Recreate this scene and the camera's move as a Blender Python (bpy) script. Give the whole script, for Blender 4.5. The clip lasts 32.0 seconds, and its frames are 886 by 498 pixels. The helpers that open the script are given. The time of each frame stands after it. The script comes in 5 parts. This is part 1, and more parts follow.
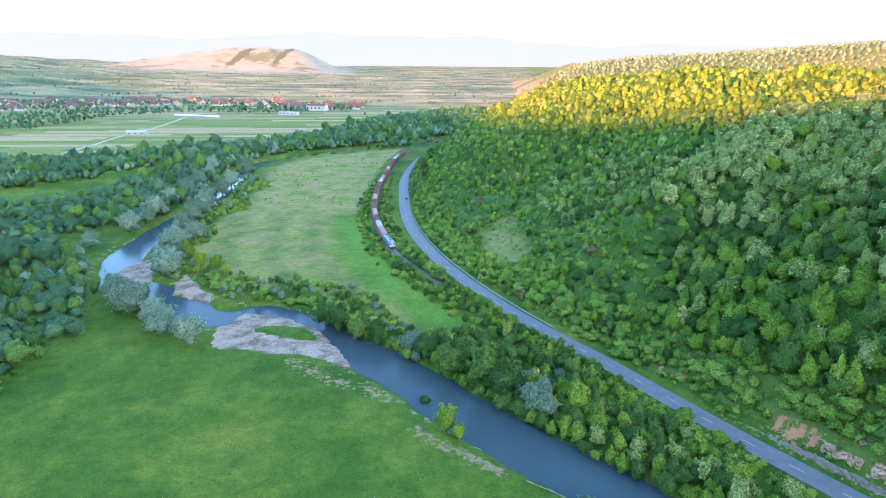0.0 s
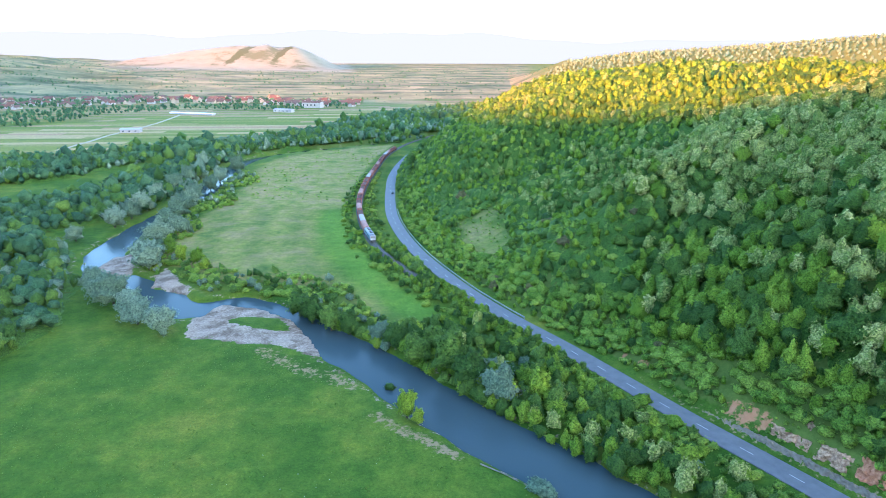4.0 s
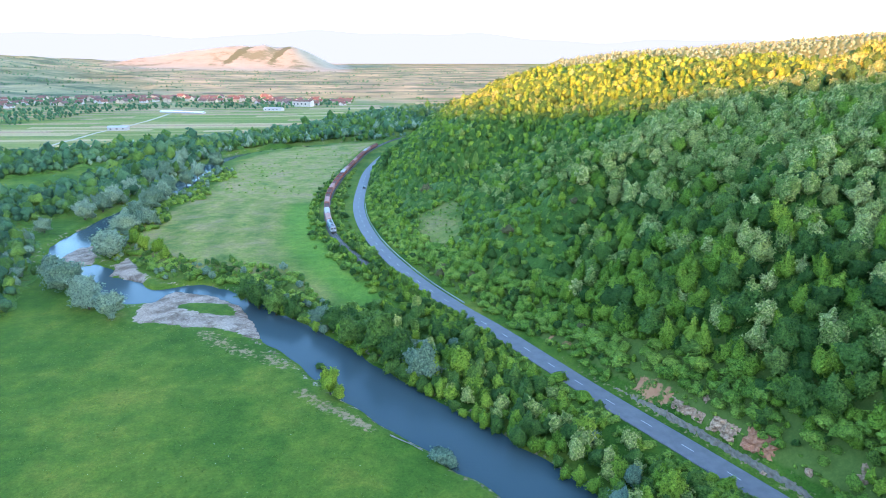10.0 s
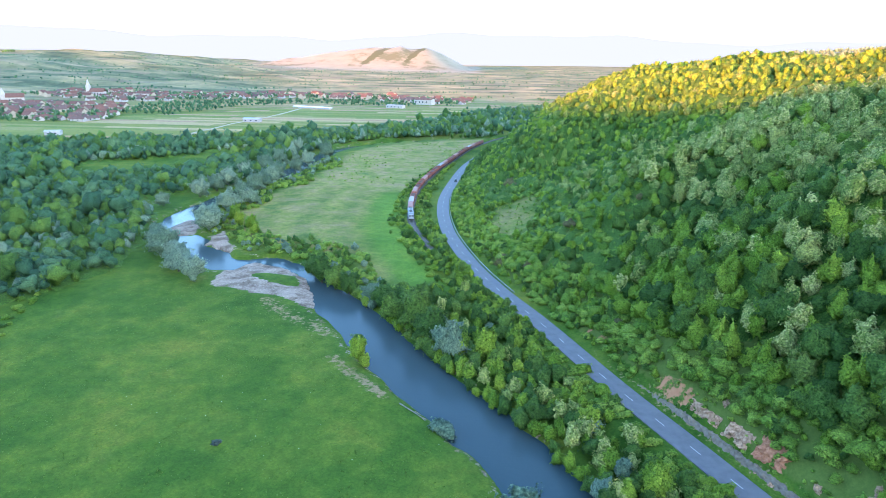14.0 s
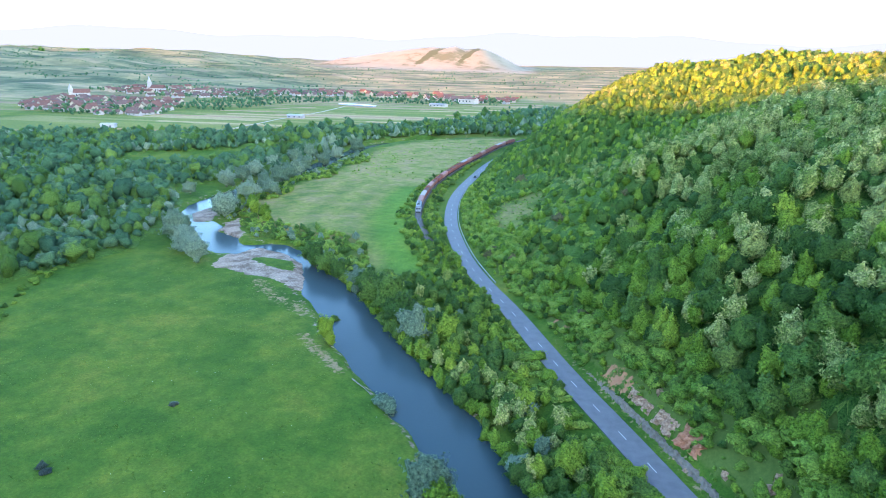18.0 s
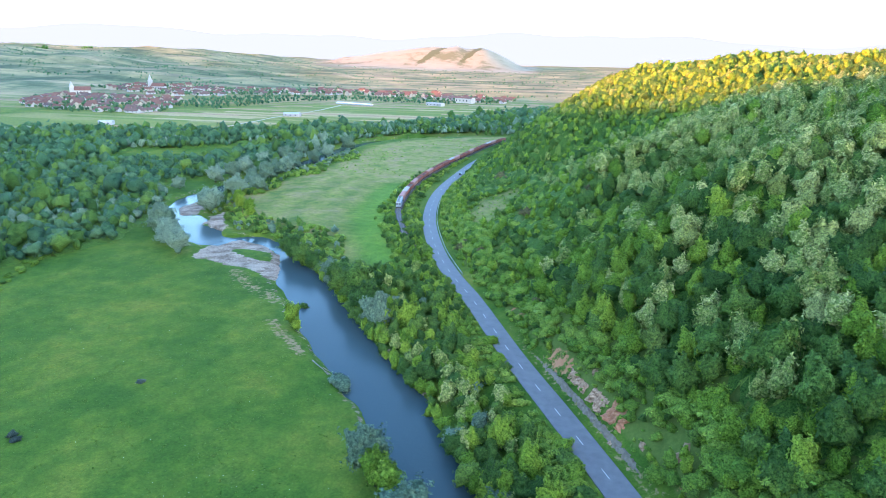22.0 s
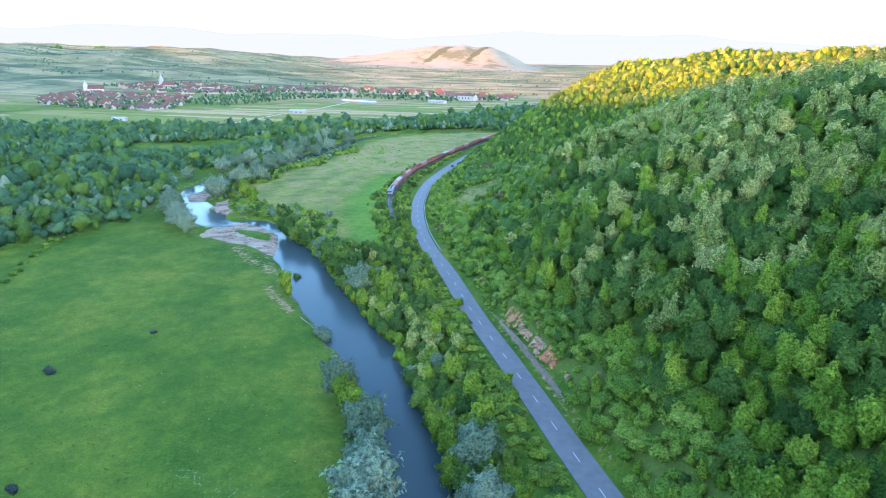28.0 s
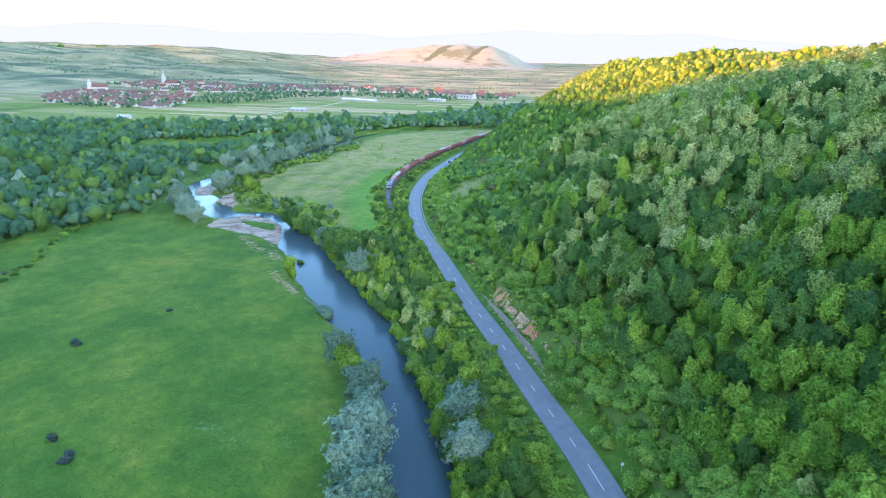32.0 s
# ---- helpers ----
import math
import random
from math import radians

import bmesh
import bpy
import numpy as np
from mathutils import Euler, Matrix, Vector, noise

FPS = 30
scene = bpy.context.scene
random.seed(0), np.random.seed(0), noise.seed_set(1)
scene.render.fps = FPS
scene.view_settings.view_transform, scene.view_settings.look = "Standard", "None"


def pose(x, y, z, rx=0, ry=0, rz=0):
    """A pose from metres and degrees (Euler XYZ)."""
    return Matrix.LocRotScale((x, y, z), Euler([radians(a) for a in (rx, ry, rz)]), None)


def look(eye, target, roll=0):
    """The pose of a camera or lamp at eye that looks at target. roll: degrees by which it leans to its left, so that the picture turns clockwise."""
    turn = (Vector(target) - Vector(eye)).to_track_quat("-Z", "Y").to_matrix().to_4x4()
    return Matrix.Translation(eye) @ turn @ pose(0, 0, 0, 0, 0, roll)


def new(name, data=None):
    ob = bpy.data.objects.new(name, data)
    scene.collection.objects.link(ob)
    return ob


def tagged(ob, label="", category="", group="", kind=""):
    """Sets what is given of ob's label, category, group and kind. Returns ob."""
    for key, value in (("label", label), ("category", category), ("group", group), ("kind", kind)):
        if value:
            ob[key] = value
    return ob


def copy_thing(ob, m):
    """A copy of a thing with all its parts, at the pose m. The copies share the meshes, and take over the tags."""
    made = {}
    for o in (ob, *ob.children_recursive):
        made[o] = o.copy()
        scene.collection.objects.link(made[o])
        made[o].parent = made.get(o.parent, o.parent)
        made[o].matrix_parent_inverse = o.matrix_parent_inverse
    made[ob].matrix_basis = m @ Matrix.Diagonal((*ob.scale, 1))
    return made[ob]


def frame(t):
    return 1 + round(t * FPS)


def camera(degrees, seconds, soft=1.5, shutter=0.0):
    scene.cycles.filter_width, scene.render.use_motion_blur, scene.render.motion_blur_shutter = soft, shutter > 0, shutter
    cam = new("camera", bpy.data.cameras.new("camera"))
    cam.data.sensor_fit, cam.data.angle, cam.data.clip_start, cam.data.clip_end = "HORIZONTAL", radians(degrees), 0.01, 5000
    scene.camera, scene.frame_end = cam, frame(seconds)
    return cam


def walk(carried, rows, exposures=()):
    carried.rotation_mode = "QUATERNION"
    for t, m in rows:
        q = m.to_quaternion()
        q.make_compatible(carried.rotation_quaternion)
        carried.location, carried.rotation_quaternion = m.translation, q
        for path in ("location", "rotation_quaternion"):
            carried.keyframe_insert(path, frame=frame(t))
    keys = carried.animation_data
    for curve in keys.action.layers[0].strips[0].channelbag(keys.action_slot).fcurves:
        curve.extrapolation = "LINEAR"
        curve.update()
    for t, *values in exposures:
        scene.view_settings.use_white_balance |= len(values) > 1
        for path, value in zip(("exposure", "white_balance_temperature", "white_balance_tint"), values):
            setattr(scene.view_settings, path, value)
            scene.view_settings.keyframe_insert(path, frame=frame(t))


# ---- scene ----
cam = camera(70.7, 32.0, soft=0.45)
PATH = [
    (0, 8.44, -6.48, 87.59, 73.529, -0.382, 4.634),
    (1, 10.96, -6.59, 86.76, 73.467, -0.299, 4.533),
    (2, 13.79, -6.96, 86.43, 73.381, -0.197, 4.646),
    (3, 16.65, -7.56, 86.32, 73.315, -0.112, 4.742),
    (4, 19.23, -8.53, 86.22, 73.298, -0.077, 4.755),
    (5, 21.44, -9.94, 86.04, 73.322, -0.105, 4.734),
    (6, 23.55, -11.48, 85.77, 73.347, -0.166, 4.641),
    (7, 26.19, -12.66, 85.41, 73.341, -0.201, 4.496),
    (8, 29.95, -13.44, 84.96, 73.334, -0.171, 4.556),
    (9, 34.92, -13.93, 84.42, 73.336, -0.091, 4.690),
    (10, 40.69, -14.24, 83.74, 73.335, -0.022, 4.910),
    (11, 46.74, -14.60, 82.80, 73.366, -0.038, 6.252),
    (12, 52.90, -14.99, 81.65, 73.430, -0.154, 9.503),
    (13, 59.20, -15.13, 80.50, 73.488, -0.318, 13.424),
    (14, 65.69, -14.82, 79.48, 73.515, -0.463, 16.784),
    (15, 72.27, -14.23, 78.69, 73.517, -0.563, 19.217),
    (16, 78.84, -13.62, 78.15, 73.509, -0.629, 20.790),
    (17, 85.25, -13.30, 77.86, 73.503, -0.691, 21.639),
    (18, 91.17, -13.47, 77.77, 73.503, -0.771, 21.936),
    (19, 96.22, -14.16, 77.81, 73.504, -0.869, 21.988),
    (20, 100.27, -15.21, 77.89, 73.503, -0.960, 22.066),
    (21, 103.53, -16.34, 77.92, 73.491, -1.012, 22.170),
    (22, 106.41, -17.39, 77.84, 73.462, -1.006, 22.308),
    (23, 109.37, -18.56, 77.66, 73.429, -0.952, 22.550),
    (24, 112.66, -20.35, 77.48, 73.408, -0.888, 22.815),
    (25, 116.35, -23.21, 77.38, 73.392, -0.839, 23.021),
    (26, 120.25, -27.27, 77.37, 73.373, -0.819, 23.078),
    (27, 124.05, -32.28, 77.42, 73.352, -0.829, 23.080),
    (28, 127.51, -37.64, 77.49, 73.337, -0.858, 23.116),
    (29, 130.45, -42.70, 77.57, 73.329, -0.893, 23.125),
    (30, 132.82, -46.90, 77.65, 73.319, -0.917, 23.100),
    (31, 134.65, -49.88, 77.72, 73.289, -0.917, 23.087),
    (32, 136.03, -51.51, 77.76, 73.228, -0.887, 23.159),
]
walk(cam, [(t, pose(x, y, z, rx, ry, rz)) for t, x, y, z, rx, ry, rz in PATH], exposures=[(0, 3.54, 5800, 13), (32, 3.54, 5800, 13)])
# ---------------------------------------------------------------- light
SUN_TURN = radians(-40)      # the sun stands behind and to the left, low
SUN_ELEVATION = radians(7.5)
world = bpy.data.worlds.new("evening_sky")
scene.world = world
world.use_nodes = True
wn = world.node_tree.nodes
sky = wn.new("ShaderNodeTexSky")
sky.sky_type = "NISHITA"
sky.sun_disc = False
sky.sun_elevation = SUN_ELEVATION
sky.sun_rotation = radians(180) + SUN_TURN
sky.air_density, sky.dust_density, sky.ozone_density = 1.0, 1.2, 2.5
world.node_tree.links.new(sky.outputs[0], wn["Background"].inputs[0])
wn["Background"].inputs[1].default_value = 0.15
sun = new("sun", bpy.data.lights.new("sun", "SUN"))
sun.data.energy, sun.data.angle, sun.data.color = 2.8, radians(0.6), (1.0, 0.325, 0.06)
way = Vector((-math.sin(SUN_TURN) * math.cos(SUN_ELEVATION), math.cos(SUN_TURN) * math.cos(SUN_ELEVATION), -math.sin(SUN_ELEVATION)))
sun.matrix_world = look((0, -400, 400), Vector((0, -400, 400)) + way)


# ---------------------------------------------------------------- materials
def mat(name, rough=0.8, metal=0.0):
    m = bpy.data.materials.new(name)
    m.use_nodes = True
    b = m.node_tree.nodes["Principled BSDF"]
    b.inputs["Roughness"].default_value, b.inputs["Metallic"].default_value = rough, metal
    b.inputs["Specular IOR Level"].default_value = 0.3
    return m, m.node_tree.nodes, m.node_tree.links, b


def ramp(nodes, stops):
    r = nodes.new("ShaderNodeValToRGB")
    while len(r.color_ramp.elements) < len(stops):
        r.color_ramp.elements.new(0.5)
    for e, (p, c) in zip(r.color_ramp.elements, stops):
        e.position, e.color = p, (*c, 1)
    return r


def noisy(nodes, links, scale, detail=4.0, rough=0.6):
    co = nodes.new("ShaderNodeTexCoord")
    n = nodes.new("ShaderNodeTexNoise")
    n.inputs["Scale"].default_value, n.inputs["Detail"].default_value, n.inputs["Roughness"].default_value = scale, detail, rough
    links.new(co.outputs["Object"], n.inputs["Vector"])
    return n.outputs["Fac"]


def maths(nodes, links, op, a, b, c=None):
    n = nodes.new("ShaderNodeMath")
    n.operation = op
    for i, v in enumerate((a, b, c)):
        if v is None:
            continue
        if isinstance(v, (int, float)):
            n.inputs[i].default_value = v
        else:
            links.new(v, n.inputs[i])
    return n.outputs[0]


def mixed(nodes, links, fac, a, b, blend="MIX"):
    n = nodes.new("ShaderNodeMix")
    n.data_type, n.blend_type = "RGBA", blend
    for i, v in ((0, fac), (6, a), (7, b)):
        if isinstance(v, (int, float)):
            n.inputs[i].default_value = v
        elif isinstance(v, tuple):
            n.inputs[i].default_value = (*v, 1)
        else:
            links.new(v, n.inputs[i])
    return n.outputs[2]


def bump(nodes, links, b, height, strength, distance):
    n = nodes.new("ShaderNodeBump")
    n.inputs["Strength"].default_value, n.inputs["Distance"].default_value = strength, distance
    links.new(height, n.inputs["Height"])
    links.new(n.outputs[0], b.inputs["Normal"])


def plain(name, c1, c2, scale=2.0, rough=0.7, metal=0.0, relief=0.0):
    m, n, l, b = mat(name, rough, metal)
    f = noisy(n, l, scale)
    r = ramp(n, ((0.3, c1), (0.7, c2)))
    l.new(f, r.inputs[0])
    l.new(r.outputs[0], b.inputs["Base Color"])
    if relief:
        bump(n, l, b, noisy(n, l, scale * 8), 0.5, relief)
    return m


def leaves(name, dark, mid, light, gloss):
    """Foliage: a hue for each tree, small shifts from clump to clump, and painted light and shade."""
    m, n, l, b = mat(name, 0.6)
    b.inputs["Specular IOR Level"].default_value = gloss
    a = n.new("ShaderNodeAttribute")
    a.attribute_name = "tint"
    o = n.new("ShaderNodeObjectInfo")
    g = n.new("ShaderNodeNewGeometry")
    t = maths(n, l, "FRACT", maths(n, l, "ADD", a.outputs["Fac"], o.outputs["Random"]), 0)
    t = maths(n, l, "ADD", maths(n, l, "MULTIPLY", t, 0.76), maths(n, l, "MULTIPLY", g.outputs["Random Per Island"], 0.24))
    r = ramp(n, ((0.0, dark), (0.5, mid), (1.0, light)))
    l.new(t, r.inputs[0])
    # light tufts and shaded hollows put into the leaf colour, following the bump
    tuft_shade = ramp(n, ((0.36, (0.34, 0.37, 0.38)), (0.5, (1.0, 1.0, 1.0)), (0.66, (1.7, 1.62, 1.46))))
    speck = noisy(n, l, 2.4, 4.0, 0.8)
    l.new(speck, tuft_shade.inputs[0])
    hue = mixed(n, l, 1.0, r.outputs[0], tuft_shade.outputs[0], "MULTIPLY")
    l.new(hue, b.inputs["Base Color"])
    bump(n, l, b, speck, 0.9, 0.5)
    tr = n.new("ShaderNodeBsdfTranslucent")
    l.new(hue, tr.inputs["Color"])
    mx = n.new("ShaderNodeMixShader")
    mx.inputs[0].default_value = 0.2
    l.new(b.outputs[0], mx.inputs[1])
    l.new(tr.outputs[0], mx.inputs[2])
    l.new(mx.outputs[0], n["Material Output"].inputs["Surface"])
    return m


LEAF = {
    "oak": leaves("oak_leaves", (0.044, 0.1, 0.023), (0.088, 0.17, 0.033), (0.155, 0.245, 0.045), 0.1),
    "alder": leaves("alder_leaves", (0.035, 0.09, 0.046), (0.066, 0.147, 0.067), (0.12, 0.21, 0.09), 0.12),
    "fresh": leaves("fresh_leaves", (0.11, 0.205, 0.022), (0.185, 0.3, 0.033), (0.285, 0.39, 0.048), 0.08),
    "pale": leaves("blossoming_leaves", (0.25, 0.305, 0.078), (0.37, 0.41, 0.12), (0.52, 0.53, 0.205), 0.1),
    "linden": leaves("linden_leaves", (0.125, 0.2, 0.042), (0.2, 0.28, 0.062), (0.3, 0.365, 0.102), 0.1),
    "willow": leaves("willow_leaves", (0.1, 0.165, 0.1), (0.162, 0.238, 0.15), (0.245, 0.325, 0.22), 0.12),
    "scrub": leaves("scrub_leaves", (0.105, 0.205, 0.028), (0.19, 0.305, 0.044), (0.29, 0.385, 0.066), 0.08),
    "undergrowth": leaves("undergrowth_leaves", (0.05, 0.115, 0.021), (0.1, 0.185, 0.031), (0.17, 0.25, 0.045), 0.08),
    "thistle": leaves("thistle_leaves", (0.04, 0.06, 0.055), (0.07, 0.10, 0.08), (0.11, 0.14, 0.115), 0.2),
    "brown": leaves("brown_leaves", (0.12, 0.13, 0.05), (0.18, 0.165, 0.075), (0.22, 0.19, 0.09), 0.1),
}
M_BARK = plain("bark", (0.05, 0.04, 0.03), (0.11, 0.09, 0.07), 3.0, 0.9, relief=0.05)
M_ASPHALT = plain("asphalt", (0.125, 0.125, 0.128), (0.165, 0.164, 0.165), 0.5, 0.75, relief=0.01)
M_LINE = plain("road_paint", (0.39, 0.39, 0.377), (0.488, 0.488, 0.468), 3.0, 0.6)

m, n, l, b = mat("river_water", 0.1)
b.inputs["Base Color"].default_value = (0.05, 0.076, 0.08, 1)
b.inputs["Specular IOR Level"].default_value, b.inputs["IOR"].default_value = 0.28, 1.17
bump(n, l, b, noisy(n, l, 0.9, 5.0), 0.2, 0.3)
M_WATER = m

# ---------------------------------------------------------------- the plan
# PLAN
ROAD = [(205, -110), (172, -40), (148, 8), (126.9, 48.7), (105.4, 79.4), (85.2, 107.4), (67, 132), (43, 167), (24.5, 192), (5, 223.5), (-18, 271), (-37, 329), (-49.5, 396), (-59, 470), (-60.5, 560), (-52, 640), (-30, 720), (5, 800)]
RAIL = [(195, -117), (162, -47), (139, 0), (116, 41), (95, 74), (79.5, 101), (64, 122), (39, 158.5), (8, 202), (-17, 238), (-41, 283), (-60, 347), (-70, 412), (-75, 475), (-80, 565), (-74, 650), (-55, 735)]
RIVER = [(175, -85, 9), (150, -42, 9), (120, 3, 9), (97, 36, 9), (82, 58, 9), (66, 78, 9.5), (45, 102, 10), (22, 122, 10.5), (3, 139, 11.5), (-14, 156, 12), (-33, 172, 11.5), (-52, 188, 10), (-72, 199, 9), (-92, 194, 14), (-112, 208, 12.5), (-135, 222, 12), (-152, 240, 13), (-163, 264, 11), (-167, 290, 9), (-170, 320, 8), (-173, 350, 7.5), (-178, 390, 7), (-188, 440, 7.5), (-200, 500, 8), (-196, 556, 10), (-170, 600, 9), (-120, 650, 9), (-60, 730, 9), (20, 800, 9)]
BAR = [(-79, 168), (-83, 184), (-81, 200), (-65, 197), (-50, 188), (-38, 172), (-31, 159), (-45, 165), (-71, 168)]
ISLET = [(-71, 182.5), (-67, 188), (-54, 187.5), (-47, 178.5), (-59, 178)]
SPIT = [(-153, 237), (-139, 224), (-132, 228), (-146, 254), (-154, 253)]
BEACH = [(-116, 215), (-121, 237), (-97, 208)]
WOOD = [(-129, 60), (-129, 143), (-128, 176), (-134, 197), (-150, 216), (-168, 246), (-180, 262), (-184, 330), (-188, 390), (-200, 445), (-213, 500), (-208, 560), (-184, 612), (-140, 622), (-85, 650), (-50, 740), (30, 830), (60, 1000), (-20, 1120), (-140, 990), (-185, 830), (-205, 730), (-240, 655), (-290, 620), (-322, 566), (-352, 530), (-405, 500), (-461, 452), (-560, 415), (-700, 385), (-700, 60)]
STRIP = [(-345, 390), (-304, 420), (-288, 480), (-275, 535), (-262, 510), (-250, 440), (-252, 385), (-275, 340), (-335, 325)]
PATCH = [(-174, 258), (-176, 320), (-191, 322), (-212, 285), (-194, 255)]
HOLLOW = [(40, 262, 5), (72, 280, 8), (105, 291, 10), (126, 302, 11), (166, 306, 10), (208, 326, 9), (260, 350, 9)]
CAP = [(40, 452, 7), (78, 420, 8.5), (118, 404, 11), (158, 388, 11.5), (190, 366, 10.5), (216, 338, 13), (240, 300, 16), (270, 250, 18)]
GLADE = [(2, 298), (20, 312), (27, 252), (17, 232), (8, 250)]
FIELDS = [(-700, 390), (-560, 420), (-461, 457), (-405, 505), (-350, 536), (-318, 572), (-286, 626), (-236, 660), (-201, 734), (-180, 832), (-140, 980), (-20, 1120), (-60, 1200), (-290, 1050), (-450, 930), (-560, 760), (-700, 600)]
WATER_Z, MEADOW_Z, ROAD_Z = -0.4, 0.9, 2.4


def curve(points, step):
    """A smooth line through the points, as rows about step apart."""
    p = np.array(points, float)
    p = np.vstack([2 * p[0] - p[1], p, 2 * p[-1] - p[-2]])
    out = []
    for i in range(1, len(p) - 2):
        a, b, c, d = p[i - 1 : i + 3]
        k = max(2, int(np.linalg.norm(c[:2] - b[:2]) / step))
        t = np.linspace(0, 1, k, endpoint=False)[:, None]
        out.append(0.5 * (2 * b + (c - a) * t + (2 * a - 5 * b + 4 * c - d) * t**2 + (3 * b - a - 3 * c + d) * t**3))
    return np.vstack([*out, p[-2:-1]])


def line_distance(line, x, y):
    """Distance to a line (positive to the right of its way) and the nearest row."""
    best = np.full(x.shape, 1e9)
    row = np.zeros(x.shape, int)
    for i, q in enumerate(line):
        d = (x - q[0]) ** 2 + (y - q[1]) ** 2
        near = d < best
        best[near], row[near] = d[near], i
    way = np.gradient(line[:, :2], axis=0)
    way /= np.linalg.norm(way, axis=1)[:, None]
    off = (x - line[row, 0]) * way[row, 1] - (y - line[row, 1]) * way[row, 0]
    side = np.where(np.sqrt(best) > 12, np.sign(off) * np.sqrt(best), off)
    return side, row


def inside(poly, x, y, round_off=0.0):
    """Signed distance to a closed outline, positive inside."""
    p = np.array(poly, float)
    best, odd = np.full(x.shape, 1e9), np.zeros(x.shape, bool)
    for (ax, ay), (bx, by) in zip(p, np.roll(p, -1, 0)):
        t = np.clip(((x - ax) * (bx - ax) + (y - ay) * (by - ay)) / ((bx - ax) ** 2 + (by - ay) ** 2), 0, 1)
        best = np.minimum(best, np.hypot(x - ax - t * (bx - ax), y - ay - t * (by - ay)))
        cross = ((ay > y) != (by > y)) & (x < ax + (y - ay) * (bx - ax) / (by - ay + 1e-12))
        odd ^= cross
    return np.where(odd, best, -best) + round_off


def soft(v, a, b):
    t = np.clip((v - a) / (b - a), 0, 1)
    return t * t * (3 - 2 * t)


def waves(x, y, size, seed):
    """Cheap smooth noise of about -1 to 1."""
    r = np.random.RandomState(seed)
    out = np.zeros_like(x)
    for k in range(7):
        a, s = r.uniform(0, 6.283), r.uniform(0.6, 1.9) * 6.283 / size
        out += np.sin((x * math.cos(a) + y * math.sin(a)) * s + r.uniform(0, 6.283))
    return out / 3.2


ROAD_LINE, RAIL_LINE, RIVER_LINE = curve(ROAD, 4.0), curve(RAIL, 4.0), curve(RIVER, 4.0)
HOLLOW_LINE, CAP_LINE = curve(HOLLOW, 8.0), curve(CAP, 8.0)
HOME = (60.0, -15.0)


def wooded(x, y):
    """1 where the floodplain wood stands."""
    w = soft(inside(WOOD, x, y) + 4 * waves(x, y, 40, 41), -2, 3)
    return w * (1 - soft(inside(STRIP, x, y) + 3 * waves(x, y, 30, 42), -3, 2)) * (1 - soft(inside(PATCH, x, y), -2, 2))



def hill_height(d, along, x, y):
    """The wooded hill above the road, by the distance from the road and the place along it."""
    steps = [0, 5, 12, 23, 35, 63, 90, 120, 160, 220, 600]
    bluff = np.interp(d, [0, 2.5, 4.5, 9, 19, 31, 59, 90, 120, 160, 220, 600], [0, 0.6, 4.5, 8.5, 20, 32, 50, 63, 71, 76, 79, 81])
    middle = np.interp(d, steps, [0, 0.8, 5, 12, 21, 39, 54, 64, 72, 75, 78])
    hollow = np.interp(d, steps, [0, 0.3, 2.5, 6, 9, 15, 33, 50, 63.5, 69, 73])
    nose = np.interp(d, steps, [0, 0.5, 5, 14, 24, 45, 57, 63, 65.5, 68.5, 70.5])
    u = along
    w = [1 - soft(u, 120, 165), soft(u, 120, 165) * (1 - soft(u, 195, 250)), soft(u, 195, 250) * (1 - soft(u, 320, 390)), soft(u, 320, 390)]
    return w[0] * bluff + w[1] * middle + w[2] * hollow + w[3] * nose + 2.5 * waves(x, y, 70, 31) * soft(d, 15, 60)


